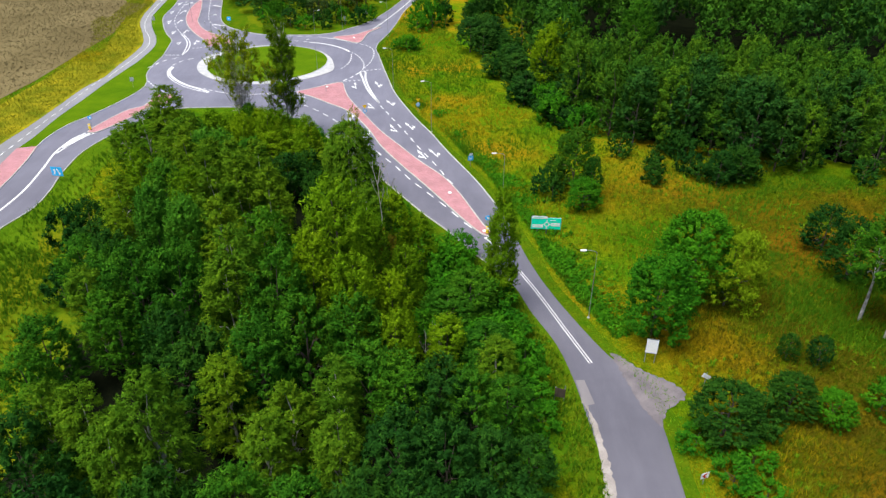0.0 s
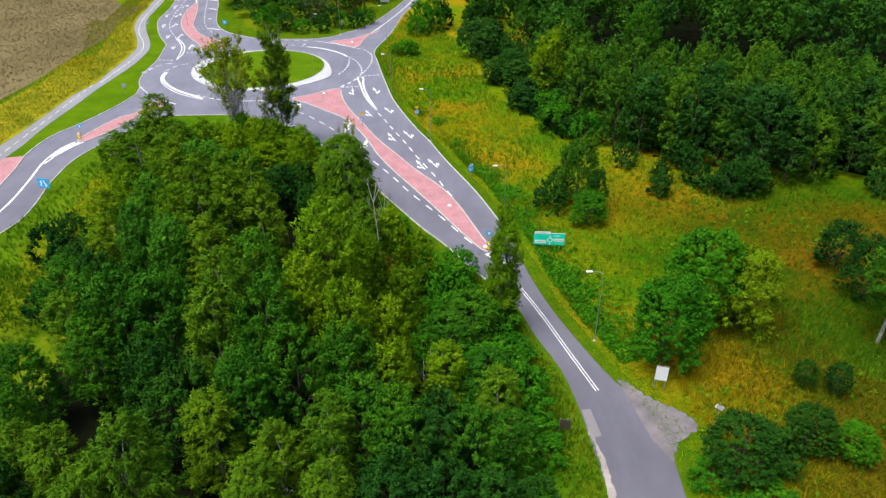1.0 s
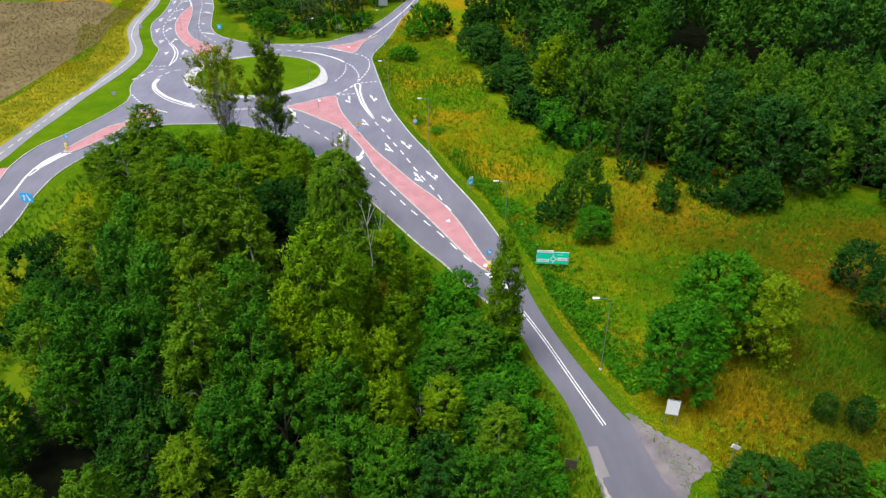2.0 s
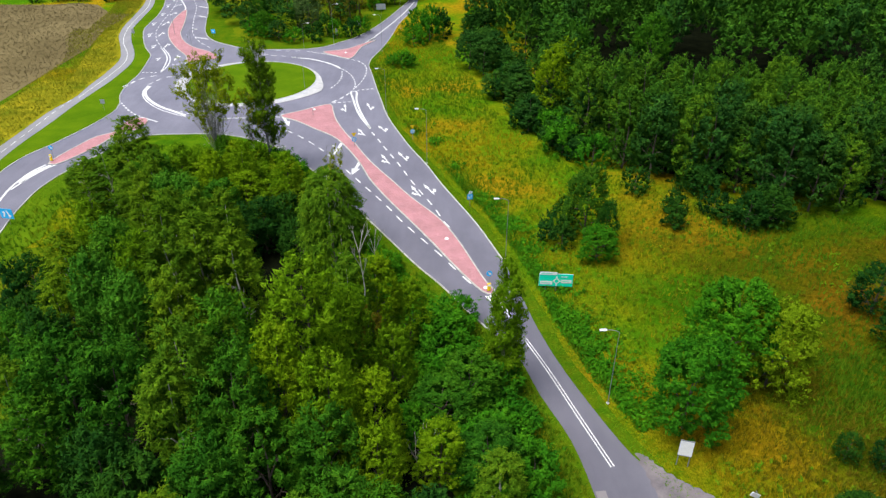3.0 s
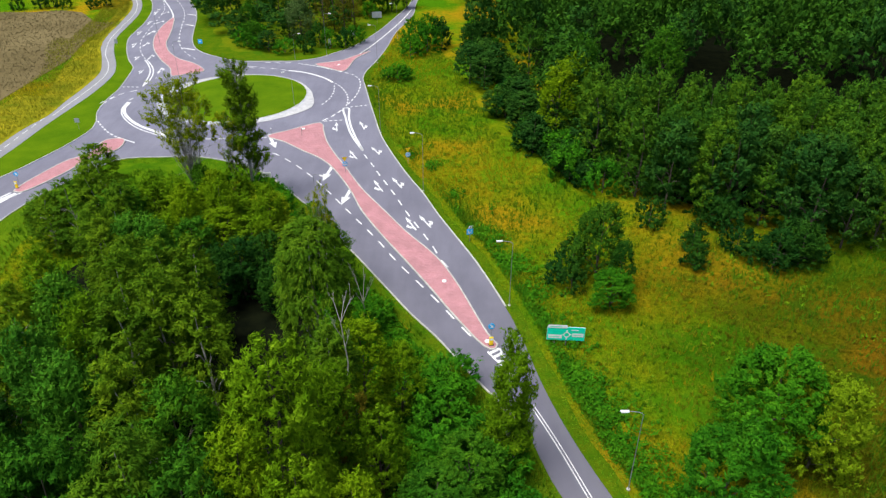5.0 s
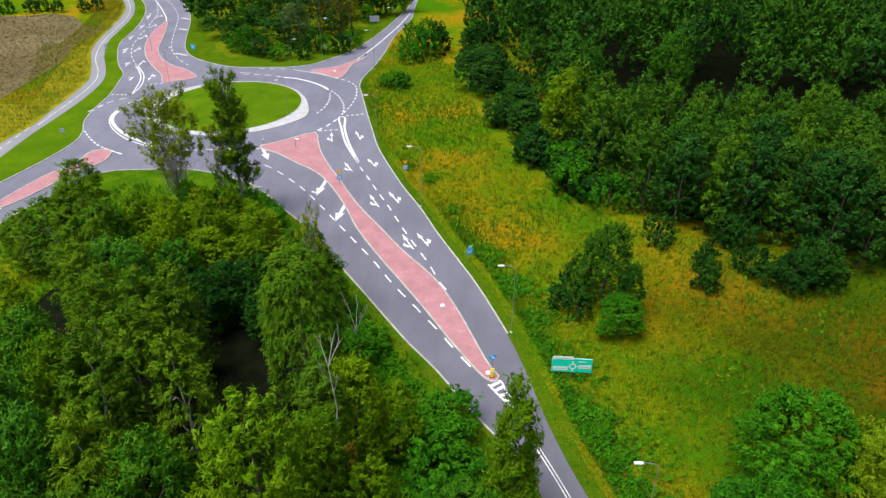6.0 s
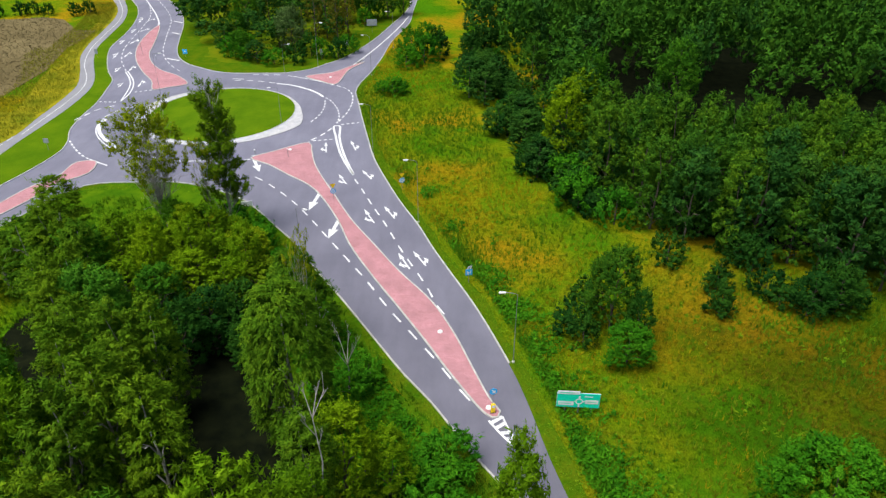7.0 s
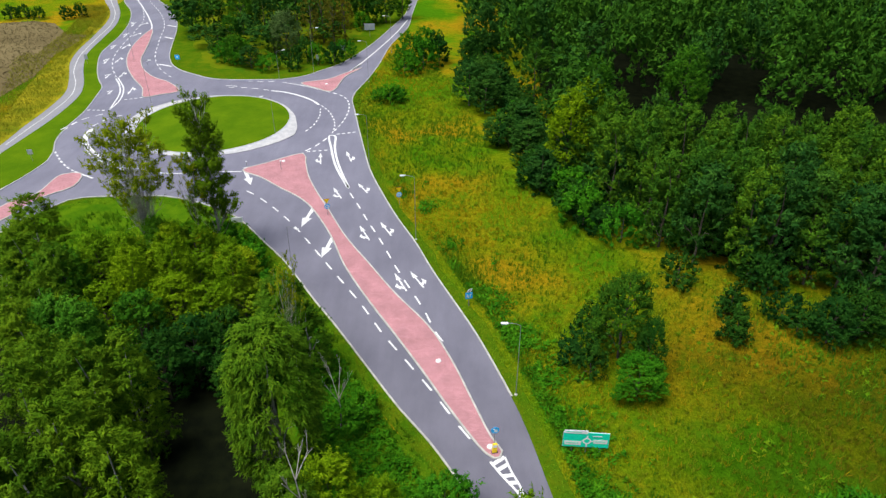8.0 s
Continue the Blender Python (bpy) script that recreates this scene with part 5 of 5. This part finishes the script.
joined_wood("deep_forest", "X", deep["X"], "dark green crowns deep in the forest")
joined_wood("deep_forest", "V", deep["V"], "mid green crowns deep in the forest")


# bare dead trees among the grove
def dead_tree(x, y, h, seed, stem=0.5):
    rng = random.Random(seed)
    bm = bmesh.new()

    def branch(a, d, length, r, depth):
        b = a + d * length
        tube(bm, a, b, r, r * 0.6, 5)
        if depth:
            for _ in range(3 if depth > 1 else 4):
                n = (d + Vector((rng.uniform(-0.45, 0.45), rng.uniform(-0.45, 0.45), rng.uniform(0.2, 0.6)))).normalized()
                branch(a.lerp(b, rng.uniform(0.45, 1.0)), n, length * rng.uniform(0.3, 0.5), r * 0.5, depth - 1)

    crook = [Vector((rng.gauss(0, 0.012) * h * k / 4, rng.gauss(0, 0.012) * h * k / 4, h * stem * k / 4)) for k in range(5)]
    for k in range(4):
        tube(bm, crook[k], crook[k + 1], 0.10 - 0.014 * k, 0.086 - 0.014 * k, 7)
    for k in range(5):
        a = k * 1.3 + rng.uniform(-0.4, 0.4)
        foot = crook[4] if k < 3 else crook[3].lerp(crook[4], rng.uniform(0.2, 0.8))
        branch(foot, Vector((math.cos(a) * 0.45, math.sin(a) * 0.45, 1)).normalized(), h * (1 - stem) * rng.uniform(0.55, 0.8), 0.042, 3)
    ob = thing("dead_tree", pose(x, y, 0), "bare pale grey dead tree with forked branches", "tree")
    part("trunk", bm, DEAD_BARK, ob)


dead_tree(-9.6, 30.7, 21.2, 3, 0.82)
dead_tree(-2.2, 17.7, 6.7, 8)
dead_tree(-3.6, 17.2, 5.5, 9)
dead_tree(-10.5, 52.0, 9.0, 4)


# ---- tall grass and weeds ----
def grass_stuff(name, spots, material, label, h0, h1, wide):
    rng = np.random.default_rng(len(spots))
    at = np.array(spots, float)
    n = len(at)
    a = rng.uniform(0, math.tau, n)
    side = np.stack([np.cos(a), np.sin(a), np.zeros(n)], 1) * (wide * rng.uniform(0.6, 1.4, n))[:, None]
    tip = np.stack([rng.normal(0, 0.22, n), rng.normal(0, 0.22, n), rng.uniform(h0, h1, n)], 1)
    v = np.stack([at - side, at + side, at + tip], 1).reshape(-1, 3)
    ob = new(name, quads_mesh(name, v, 3, material))
    return tagged(ob, label, "grass", kind="stuff")


grng = random.Random(3)
road_poly = [(q.x, q.y) for q in (east + ne_left + nw_left + sw_line)[::3]]
MEADOW_EAST = [(27, -4), (60, -4), (92, 50), (80, 66), (55, 73), (42, 80), (22, 90), (10, 120), (2, 168), (-14, 200), (-16, 180), (-20, 150), (-13, 120), (-6, 100), (0, 86), (12, 56), (19, 35), (25, 18)]
GROVE_EDGE = [(-62, 30), (-30, 30), (-10, 30), (6, 20), (11, 2), (12, 12), (8, 30), (-4, 52), (-20, 78), (-34, 95), (-56, 100), (-66, 92), (-68, 80), (-70, 55)]
WEST_MEADOW = [(-74, -6), (-42, -6), (-42, 12), (-54, 40), (-72, 48)]
NEAR_MEADOW = [(23, -12), (27, 10), (24, 24), (36, 36), (66, 36), (66, -12)]
sets = {"gold": [], "mixed": [], "green": [], "rust": []}
for poly, count in ((MEADOW_EAST, 62000), (NEAR_MEADOW, 15000), (GROVE_EDGE, 20000), (WEST_MEADOW, 9000)):
    xs, ys = [q[0] for q in poly], [q[1] for q in poly]
    for _ in range(count):
        px, py = grng.uniform(min(xs), max(xs)), grng.uniform(min(ys), max(ys))
        if inside(px, py, poly) and not inside(px, py, road_poly) and not inside(px, py, GROVE_FLOOR):
            f = 1.3 * noise.noise((px * 0.04, py * 0.04, 1.7)) + 0.5 * noise.noise((px * 0.16, py * 0.16, 4.2)) + grng.uniform(-0.3, 0.3)
            if poly is GROVE_EDGE:
                f -= 0.9
            if poly is WEST_MEADOW:
                f -= 0.7
            key = "green" if f < -0.42 else ("gold" if f > 0.08 else "mixed")
            if key != "green" and grng.random() < max(0.0, min(1.0, (px - 22) / 20)) * max(0.0, min(1.0, (82 - py) / 24)):
                key = "rust"
            for _ in range(5):
                sets[key].append((px + grng.gauss(0, 0.09), py + grng.gauss(0, 0.09), 0.0))
# rank green growth in the ditch along the approach road
ditch = [q for q in east if 20 < q.y < 150]
dside = sides(ditch)
for _ in range(16000):
    i = grng.randrange(len(ditch) - 1)
    q = ditch[i].lerp(ditch[i + 1], grng.random()) - dside[i] * (2.6 + abs(grng.gauss(0, 1.6)))
    if noise.noise((q.x * 0.08, q.y * 0.08, 3.1)) + (70 - q.y) * 0.012 < grng.uniform(-0.4, 0.4):
        continue
    sets["green"].append((q.x, q.y, 0.0))
short = []
for line, reach in ((VERGE_E, 3.0), ([q for q in sw_line if q.y > -20], 2.6)):
    ls = sides(line)
    for _ in range(13000):
        i = grng.randrange(len(line) - 1)
        q = line[i].lerp(line[i + 1], grng.random()) - ls[i] * (0.25 + reach * grng.random())
        short.append((q.x, q.y, 0.0))
grass_stuff("verge_grass", short, GRASS_GREEN, "short grass of the road verges", 0.12, 0.3, 0.05)


def weed_stuff(name, spots, material, label):
    """Leafy weeds: small rounded clumps of a dozen sprays."""
    rng = np.random.default_rng(77)
    k = 12
    c = np.repeat(np.array(spots, float), k, 0)
    size = c[:, 2:3].copy()
    c[:, 2] = 0
    d = unit(rng.normal(0, 1, (len(c), 3)))
    d[:, 2] = np.abs(d[:, 2])
    at = c + d * size * np.array([0.6, 0.6, 0.9])
    ob = new(name, quads_mesh(name, leaf_faces(rng, at, unit(d + np.array([0, 0, 0.6])), d + np.array([0, 0, 0.5]), 0.5, 0.2), 3, material))
    return tagged(ob, label, "weeds", kind="stuff")


weed_spots, rank_spots = [], []
for _ in range(9000):
    px, py = grng.uniform(-20, 92), grng.uniform(-4, 200)
    if inside(px, py, MEADOW_EAST) and not inside(px, py, road_poly) and noise.noise((px * 0.09, py * 0.09, 7.7)) + grng.uniform(-0.3, 0.3) > 0.3:
        weed_spots.append((px, py, grng.uniform(0.25, 0.7)))
for _ in range(3600):
    i = grng.randrange(len(ditch) - 1)
    q = ditch[i].lerp(ditch[i + 1], grng.random()) - dside[i] * (2.9 + abs(grng.gauss(0, 2.4)))
    if noise.noise((q.x * 0.2, q.y * 0.2, 3.1)) + (62 - q.y) * 0.012 < grng.uniform(-0.3, 0.3):
        continue
    rank_spots.append((q.x, q.y, grng.uniform(0.35, 1.3)))
SCRUB_STRIP = [(10, -6), (14, -6), (14, 8), (12, 20), (8, 33), (3, 42), (0, 44), (6, 28), (9.5, 14)]
for _ in range(5200):
    px, py = grng.uniform(0, 14), grng.uniform(-6, 44)
    if inside(px, py, SCRUB_STRIP) and not inside(px, py, road_poly):
        key = "green" if grng.random() < 0.45 else "mixed"
        for _ in range(4):
            sets[key].append((px + grng.gauss(0, 0.09), py + grng.gauss(0, 0.09), 0.0))
SCRUB = [(9, 2), (8, 22), (2, 38), (-4.5, 50), (-12.5, 64), (-24, 82), (-28, 74), (-17, 56), (-9, 38), (-1, 20), (3, 2)]
for _ in range(13000):
    px, py = grng.uniform(-28, 9), grng.uniform(2, 82)
    if inside(px, py, SCRUB):
        rank_spots.append((px, py, grng.uniform(0.3, 1.0)))
weed_stuff("meadow_weeds", weed_spots, GRASS_GREEN, "green leafy weeds scattered in the meadow")
weed_stuff("ditch_weeds", rank_spots, LEAF_FRESH, "rank green weeds in the ditch and beside the grove")
grass_stuff("green_grass", sets["green"], GRASS_GREEN, "lush green tall grass of the meadow", 0.4, 1.0, 0.05)
grass_stuff("mixed_grass", sets["mixed"], GRASS_BLADE, "yellow-green tall meadow grass", 0.35, 0.85, 0.04)
grass_stuff("rusty_grass", sets["rust"], GRASS_RUST, "olive and rust-brown rough grass", 0.3, 0.75, 0.04)
grass_stuff("golden_grass", sets["gold"], GRASS_GOLD, "dry golden meadow grass and weeds", 0.35, 0.9, 0.035)
weeds = []
bl = [q for q in bike_l if 40 < q.y < 250]
for _ in range(34000):
    q = grng.choice(bl)
    d = grng.uniform(0.8, 15 if q.y < 190 else 10)
    weeds.append((q.x - d, q.y + grng.uniform(-2, 2), 0.0))
grass_stuff("yellow_weeds", weeds, WEED_BLADE, "yellow flowering weeds beside the cycle path", 0.3, 0.7, 0.06)

crop = []
field_poly = [tuple(q) for q in FIELD]
while len(crop) < 42000:
    px, py = grng.uniform(-190, -92), grng.uniform(80, 230)
    if inside(px + 0.8, py, field_poly):
        for _ in range(3):
            crop.append((px + grng.gauss(0, 0.15), py + grng.gauss(0, 0.15), 0.06))
grass_stuff("crop_stalks", crop, CROP_STALK, "ripe brown crop standing in the field", 0.2, 0.5, 0.09)


# ---- street lamps ----
def street_lamp():
    ob = thing("street_lamp", pose(0, 0, 0), "tall galvanised steel street lamp with one short arm", "street lamp", "street lamps")
    bm = bmesh.new()
    tube(bm, (0, 0, 0), (0, 0, 4.0), 0.05, 0.036, 10)
    tube(bm, (0, 0, 4.0), (0, 0, 9.6), 0.034, 0.026, 10)
    part("pole", bm, STEEL, ob)
    bm = tube(bmesh.new(), (0, 0, 0), (0, 0, 0.12), 0.2, 0.17, 10)
    part("base_collar", bm, KERB, ob)
    bm = bmesh.new()
    pts = [Vector((-1.3 * (1 - math.cos(a)) - 0.0, 0, 9.55 + 0.4 * math.sin(a))) for a in [radians(t) for t in (0, 25, 50, 75, 90)]]
    for a, b in zip(pts, pts[1:]):
        tube(bm, a, b, 0.035, 0.03, 8)
    part("arm", bm, STEEL, ob)
    head = part("lamp_head", box(bmesh.new(), (0.8, 0.3, 0.13), (-1.7, 0, 9.96), 0.05), LAMP_GREY, ob, "pale grey lamp housing")
    part("lens", box(bmesh.new(), (0.6, 0.24, 0.05), (-1.75, 0, 9.86), 0.015), WHITE, head)
    return ob


lamp = street_lamp()
LAMPS = [((8.1, 57.3), 0, 1.0), ((17.1, 27.4), 0, 1.03), ((-4.1, 91.0), 0, 1.08), ((-13.6, 117.8), 0, 1.0), ((-21.0, 81.3), 150, 0.8),
         ((-34.3, 133.7), 20, 0.8), ((-65.8, 151.1), 180, 1.0), ((-82.3, 184.5), 180, 1.0), ((-40.4, 168.6), 200, 0.72), ((-32.6, 173.2), 180, 1.15),
         ((-18.2, 166.9), 0, 1.0), ((-14.2, 192.1), 0, 1.0)]
for i, (at, turn, s) in enumerate(LAMPS):
    m = Matrix.Translation((*at, 0)) @ Matrix.Rotation(radians(turn), 4, "Z") @ Matrix.Diagonal((1, 1, s, 1))
    if i:
        copy_thing(lamp, m)
    else:
        lamp.matrix_world = m


# ---- signs ----
def post(ob, x, z, r=0.04, y=0.06):
    part("post", tube(bmesh.new(), (x, y, -0.05), (x, y, z), r, r, 8), STEEL, ob)


def plate(name, pts, mat, ob, y=0.0, thick=0.03, label=""):
    return part(name, outline_plate(pts, thick, y), mat, ob, label)


def rect(x0, z0, x1, z1):
    return [(x0, z0), (x1, z0), (x1, z1), (x0, z1)]


def direction_board(at, turn):
    ob = thing("direction_sign", pose(at[0], at[1], 0, 0, 0, turn), "large green direction board with white panels on steel posts", "road sign")
    for x in (-1.3, 0.1, 1.5):
        post(ob, x, 2.9, 0.06, 0.1)
    board = plate("board", rect(-2.25, 0.9, 2.25, 2.85), GREEN, ob, 0.0, 0.06)
    plate("rim", rect(-2.28, 0.87, 2.28, 2.88), WHITE, ob, 0.03, 0.05)
    plate("name_panel", rect(-2.2, 2.72, 0.1, 3.15), WHITE, ob, -0.02, 0.05, "white destination panel")
    plate("name_panel", rect(-2.1, 1.15, -0.45, 1.70), WHITE, ob, -0.012, 0.012, "white destination panel")
    plate("name_panel", rect(0.75, 1.45, 2.12, 2.0), WHITE, ob, -0.012, 0.012, "white destination panel")
    bars = ((-2.0, 2.90, -0.5, 2.97, GREEN), (-1.95, 1.40, -0.7, 1.46, GREEN), (0.9, 1.70, 1.9, 1.76, GREEN), (0.6, 2.4, 1.5, 2.52, WHITE))
    for x0, z0, x1, z1, mat in bars:
        plate("text_bar", rect(x0, z0, x1, z1), mat, board, -0.026, 0.012)
    # roundabout symbol: ring of short pieces with three arms
    for k in range(10):
        a = k * math.tau / 10
        pts = [(0.1 + r * math.cos(b), 1.75 + r * math.sin(b)) for r, b in ((0.28, a), (0.42, a), (0.42, a + 0.62), (0.28, a + 0.62))]
        plate("symbol_ring", pts, WHITE, board, -0.012, 0.01)
    for pts in (rect(0.02, 0.95, 0.18, 1.35), rect(-0.4, 1.68, -0.28, 1.82), rect(0.5, 1.68, 0.72, 1.82), rect(0.02, 2.15, 0.18, 2.5)):
        plate("symbol_arm", pts, WHITE, board, -0.012, 0.01)
    return ob


direction_board((14.2, 48.9, 0), -4)


def give_way_and_ring_sign(at, turn, z=2.2, back=True):
    ob = thing("give_way_sign", pose(at[0], at[1], 0, 0, 0, turn), "yellow give-way triangle above a round blue roundabout sign", "road sign", "give-way signs")
    post(ob, 0, z + 1.0)
    plate("triangle", [(0, z + 0.05), (0.5, z + 0.92), (-0.5, z + 0.92)], RED, ob, 0.0, 0.03)
    plate("triangle_face", [(0, z + 0.1), (0.46, z + 0.9), (-0.46, z + 0.9)], YELLOW, ob, -0.012, 0.012, "yellow triangle face")
    disc = plate("disc", disc_points(0, z - 0.42, 0.45), BLUE, ob, 0.0, 0.03, "round blue sign face")
    for k in range(3):
        a = k * math.tau / 3 + 0.5
        pts = [(r * math.cos(b), z - 0.42 + r * math.sin(b)) for r, b in ((0.14, a), (0.33, a), (0.33, a + 0.6), (0.33, a + 1.2), (0.33, a + 1.85), (0.14, a + 1.85), (0.14, a + 1.2), (0.14, a + 0.6))]
        plate("ring_arrow", pts, WHITE, disc, -0.012, 0.012)
    if back:
        plate("backing", disc_points(0, z - 0.42, 0.50), WHITE, ob, 0.032, 0.02)
    return ob


give_way_and_ring_sign((-7.2, 102.5), 20)
give_way_and_ring_sign((-18.5, 98.4), 20, back=False)


def bollard(at, turn):
    ob = thing("traffic_bollard", pose(at[0], at[1], TOP_Z, 0, 0, turn), "yellow island bollard with a round blue arrow sign", "bollard", "island bollards")
    part("body", box(bmesh.new(), (0.5, 0.22, 1.25), (0, 0, 0.63), 0.06), YELLOW, ob)
    part("lamp_face", box(bmesh.new(), (0.36, 0.02, 0.3), (0, -0.12, 0.95), 0.004), WHITE, ob)
    part("foot", box(bmesh.new(), (0.62, 0.34, 0.08), (0, 0, 0.04), 0.02), DARK, ob)
    post(ob, 0.12, 2.55, 0.035, 0.75)
    disc = plate("disc", disc_points(0.12, 2.35, 0.42), BLUE, ob, 0.68, 0.03, "round blue arrow sign")
    plate("arrow", [(-0.1, 2.55), (-0.02, 2.62), (0.2, 2.4), (0.32, 2.5), (0.36, 2.1), (0.0, 2.16), (0.1, 2.28)], WHITE, disc, 0.668, 0.012)
    return ob


bollard((5.2, 48.9), 8)
bollard((-75.2, 91.9), 0)


def marker_dome(at):
    ob = thing("island_marker", pose(*at, TOP_Z), "low round white marker on the red paving", "marker", "island markers")
    bm = bmesh.new()
    tube(bm, (0, 0, 0), (0, 0, 0.1), 0.34, 0.32, 14)
    tube(bm, (0, 0, 0.1), (0, 0, 0.2), 0.32, 0.16, 14)
    part("dome", bm, WHITE, ob)


for at in [(-0.5, 62.8), (4.8, 49.6), (-29.8, 119.5), (-28.2, 164.7)]:
    marker_dome(at)


def small_sign(name, at, turn, w, h, z, face, label, extra=None, back=BACK):
    ob = thing(name, pose(at[0], at[1], 0, 0, 0, turn), label, "road sign")
    post(ob, 0, z + h / 2)
    p = plate("panel", rect(-w / 2, z - h / 2, w / 2, z + h / 2), face, ob, 0.0, 0.03)
    plate("backing", rect(-w / 2 - 0.03, z - h / 2 - 0.03, w / 2 + 0.03, z + h / 2 + 0.03), back, ob, 0.032, 0.02)
    for pts, mat in extra or []:
        plate("symbol", pts, mat, p, -0.012, 0.012)
    return ob


# blue lane sign with a white plate above, beside the approach
s = small_sign("lane_sign", (3.4, 73.8), 15, 0.95, 0.95, 1.75, BLUE, "blue lane sign with white arrows and striped plate",
               [([(-0.3, 1.5), (-0.2, 1.5), (-0.2, 2.0), (-0.3, 2.0)], WHITE), ([(0.1, 1.5), (0.2, 1.5), (0.3, 2.0), (0.2, 2.0)], WHITE), (rect(-0.1, 1.4, 0.0, 1.8), WHITE)])
plate("upper_plate", [(-0.3, 2.3), (0.25, 2.3), (0.45, 2.75), (-0.1, 2.75)], WHITE, s, 0.0, 0.03, "white striped plate")
plate("stripe", [(-0.1, 2.32), (0.02, 2.32), (0.22, 2.73), (0.1, 2.73)], DARK, s, -0.012, 0.012)
# blue lane sign on the western arm
small_sign("lane_sign", (-70.1, 67.5), -10, 2.2, 1.7, 2.0, BLUE, "large blue lane sign with white arrows",
           [([(-0.7, 1.4), (-0.45, 1.4), (-0.2, 2.0), (-0.3, 2.5), (-0.75, 2.2), (-0.5, 2.1)], WHITE), ([(0.3, 1.3), (0.75, 1.6), (0.5, 1.9), (0.2, 2.6), (0.0, 2.5), (0.25, 1.9)], WHITE)])


def notice_board(at, turn):
    ob = thing("notice_board", pose(at[0], at[1], 0, 0, 0, turn), "white notice board on two legs under the tree", "notice board")
    for x in (-0.55, 0.55):
        post(ob, x, 3.5, 0.05, 0.08)
    plate("panel", rect(-0.66, 1.5, 0.66, 3.45), WHITE, ob, 0.0, 0.05)
    for x0, z0, x1, z1 in ((-0.68, 3.45, 0.68, 3.52), (-0.68, 1.43, 0.68, 1.5)):
        plate("frame", rect(x0, z0, x1, z1), STEEL, ob, -0.01, 0.07)
    return ob


notice_board((22.7, 18.6), -14)


def dark_panel(at, turn):
    ob = thing("warning_board", pose(at[0], at[1], 0, 0, 0, turn), "dark slanted board on a post at the road edge", "road sign")
    for x in (-0.55, 0.55):
        post(ob, x, 2.3, 0.05, 0.06)
    plate("panel", [(-0.6, 1.0), (0.6, 0.55), (0.6, 1.75), (-0.6, 2.25)], BROWN, ob, 0.0, 0.05)


dark_panel((11.1, 12.0), 10)


def chevron(at, turn):
    ob = thing("chevron_sign", pose(at[0], at[1], 0, 0, 0, turn), "white board with a red chevron beside the bend", "road sign")
    post(ob, 0, 1.5)
    p = plate("panel", rect(-0.42, 0.85, 0.42, 1.6), WHITE, ob, 0.0, 0.03)
    plate("chevron", [(-0.3, 1.22), (0.0, 0.9), (0.3, 0.9), (0.0, 1.22), (0.3, 1.55), (0.0, 1.55)], RED, p, -0.012, 0.012, "red chevron")


chevron((23.4, 0.8), 15)
# far signs seen from behind
for at, w, h, z in (((-21.6, 208.7), 3.0, 1.8, 3.0), ((-27.0, 188.7), 1.4, 1.4, 2.4), ((-76.7, 119.5), 0.9, 0.9, 2.0), ((-93.7, 181.9), 0.8, 1.2, 1.8), ((-32.7, 180.4), 0.6, 1.6, 2.0)):
    small_sign("sign_back", at, 5, w, h, z, BACK, "grey back of a road sign on a post")
small_sign("round_blue_sign", (-69.9, 182.4), 0, 1.2, 1.2, 1.6, BLUE, "blue road sign beside the far road", [(rect(-0.2, 1.4, 0.2, 1.8), WHITE)])


def white_box(at, turn):
    ob = thing("roadside_board", pose(at[0], at[1], 0, 0, 0, turn), "low white board at the kerb in the grass", "board")
    part("panel", box(bmesh.new(), (1.7, 0.12, 0.9), (0, 0, 1.1), 0.03), WHITE, ob)
    for x in (-0.6, 0.6):
        post(ob, x, 0.9, 0.05, 0.0)


white_box((-32.2, 95.2), 10)


def leaning_board(at, turn):
    ob = thing("leaning_board", pose(at[0], at[1], 0, 0, 0, turn), "narrow white board leaning on a tall thin post", "board")
    post(ob, 0, 4.2, 0.04, 0.05)
    plate("panel", [(-0.55, 3.75), (0.35, 3.15), (0.6, 3.5), (-0.35, 4.15)], WHITE, ob, 0.0, 0.08)


leaning_board((26.7, 12.1), 10)


def thin_post(at, h):
    ob = thing("island_post", pose(*at, TOP_Z), "thin grey post on the splitter island", "post", "island posts")
    part("shaft", tube(bmesh.new(), (0, 0, 0), (0, 0, h), 0.06, 0.05, 8), STEEL, ob)
    part("cap", tube(bmesh.new(), (0, 0, h), (0, 0, h + 0.12), 0.14, 0.1, 8), WHITE, ob)


for at, h in (((-29.5, 116.0), 1.6), ((-36.0, 117.0), 1.0), ((-76.8, 179.4), 1.2)):
    thin_post(at, h)
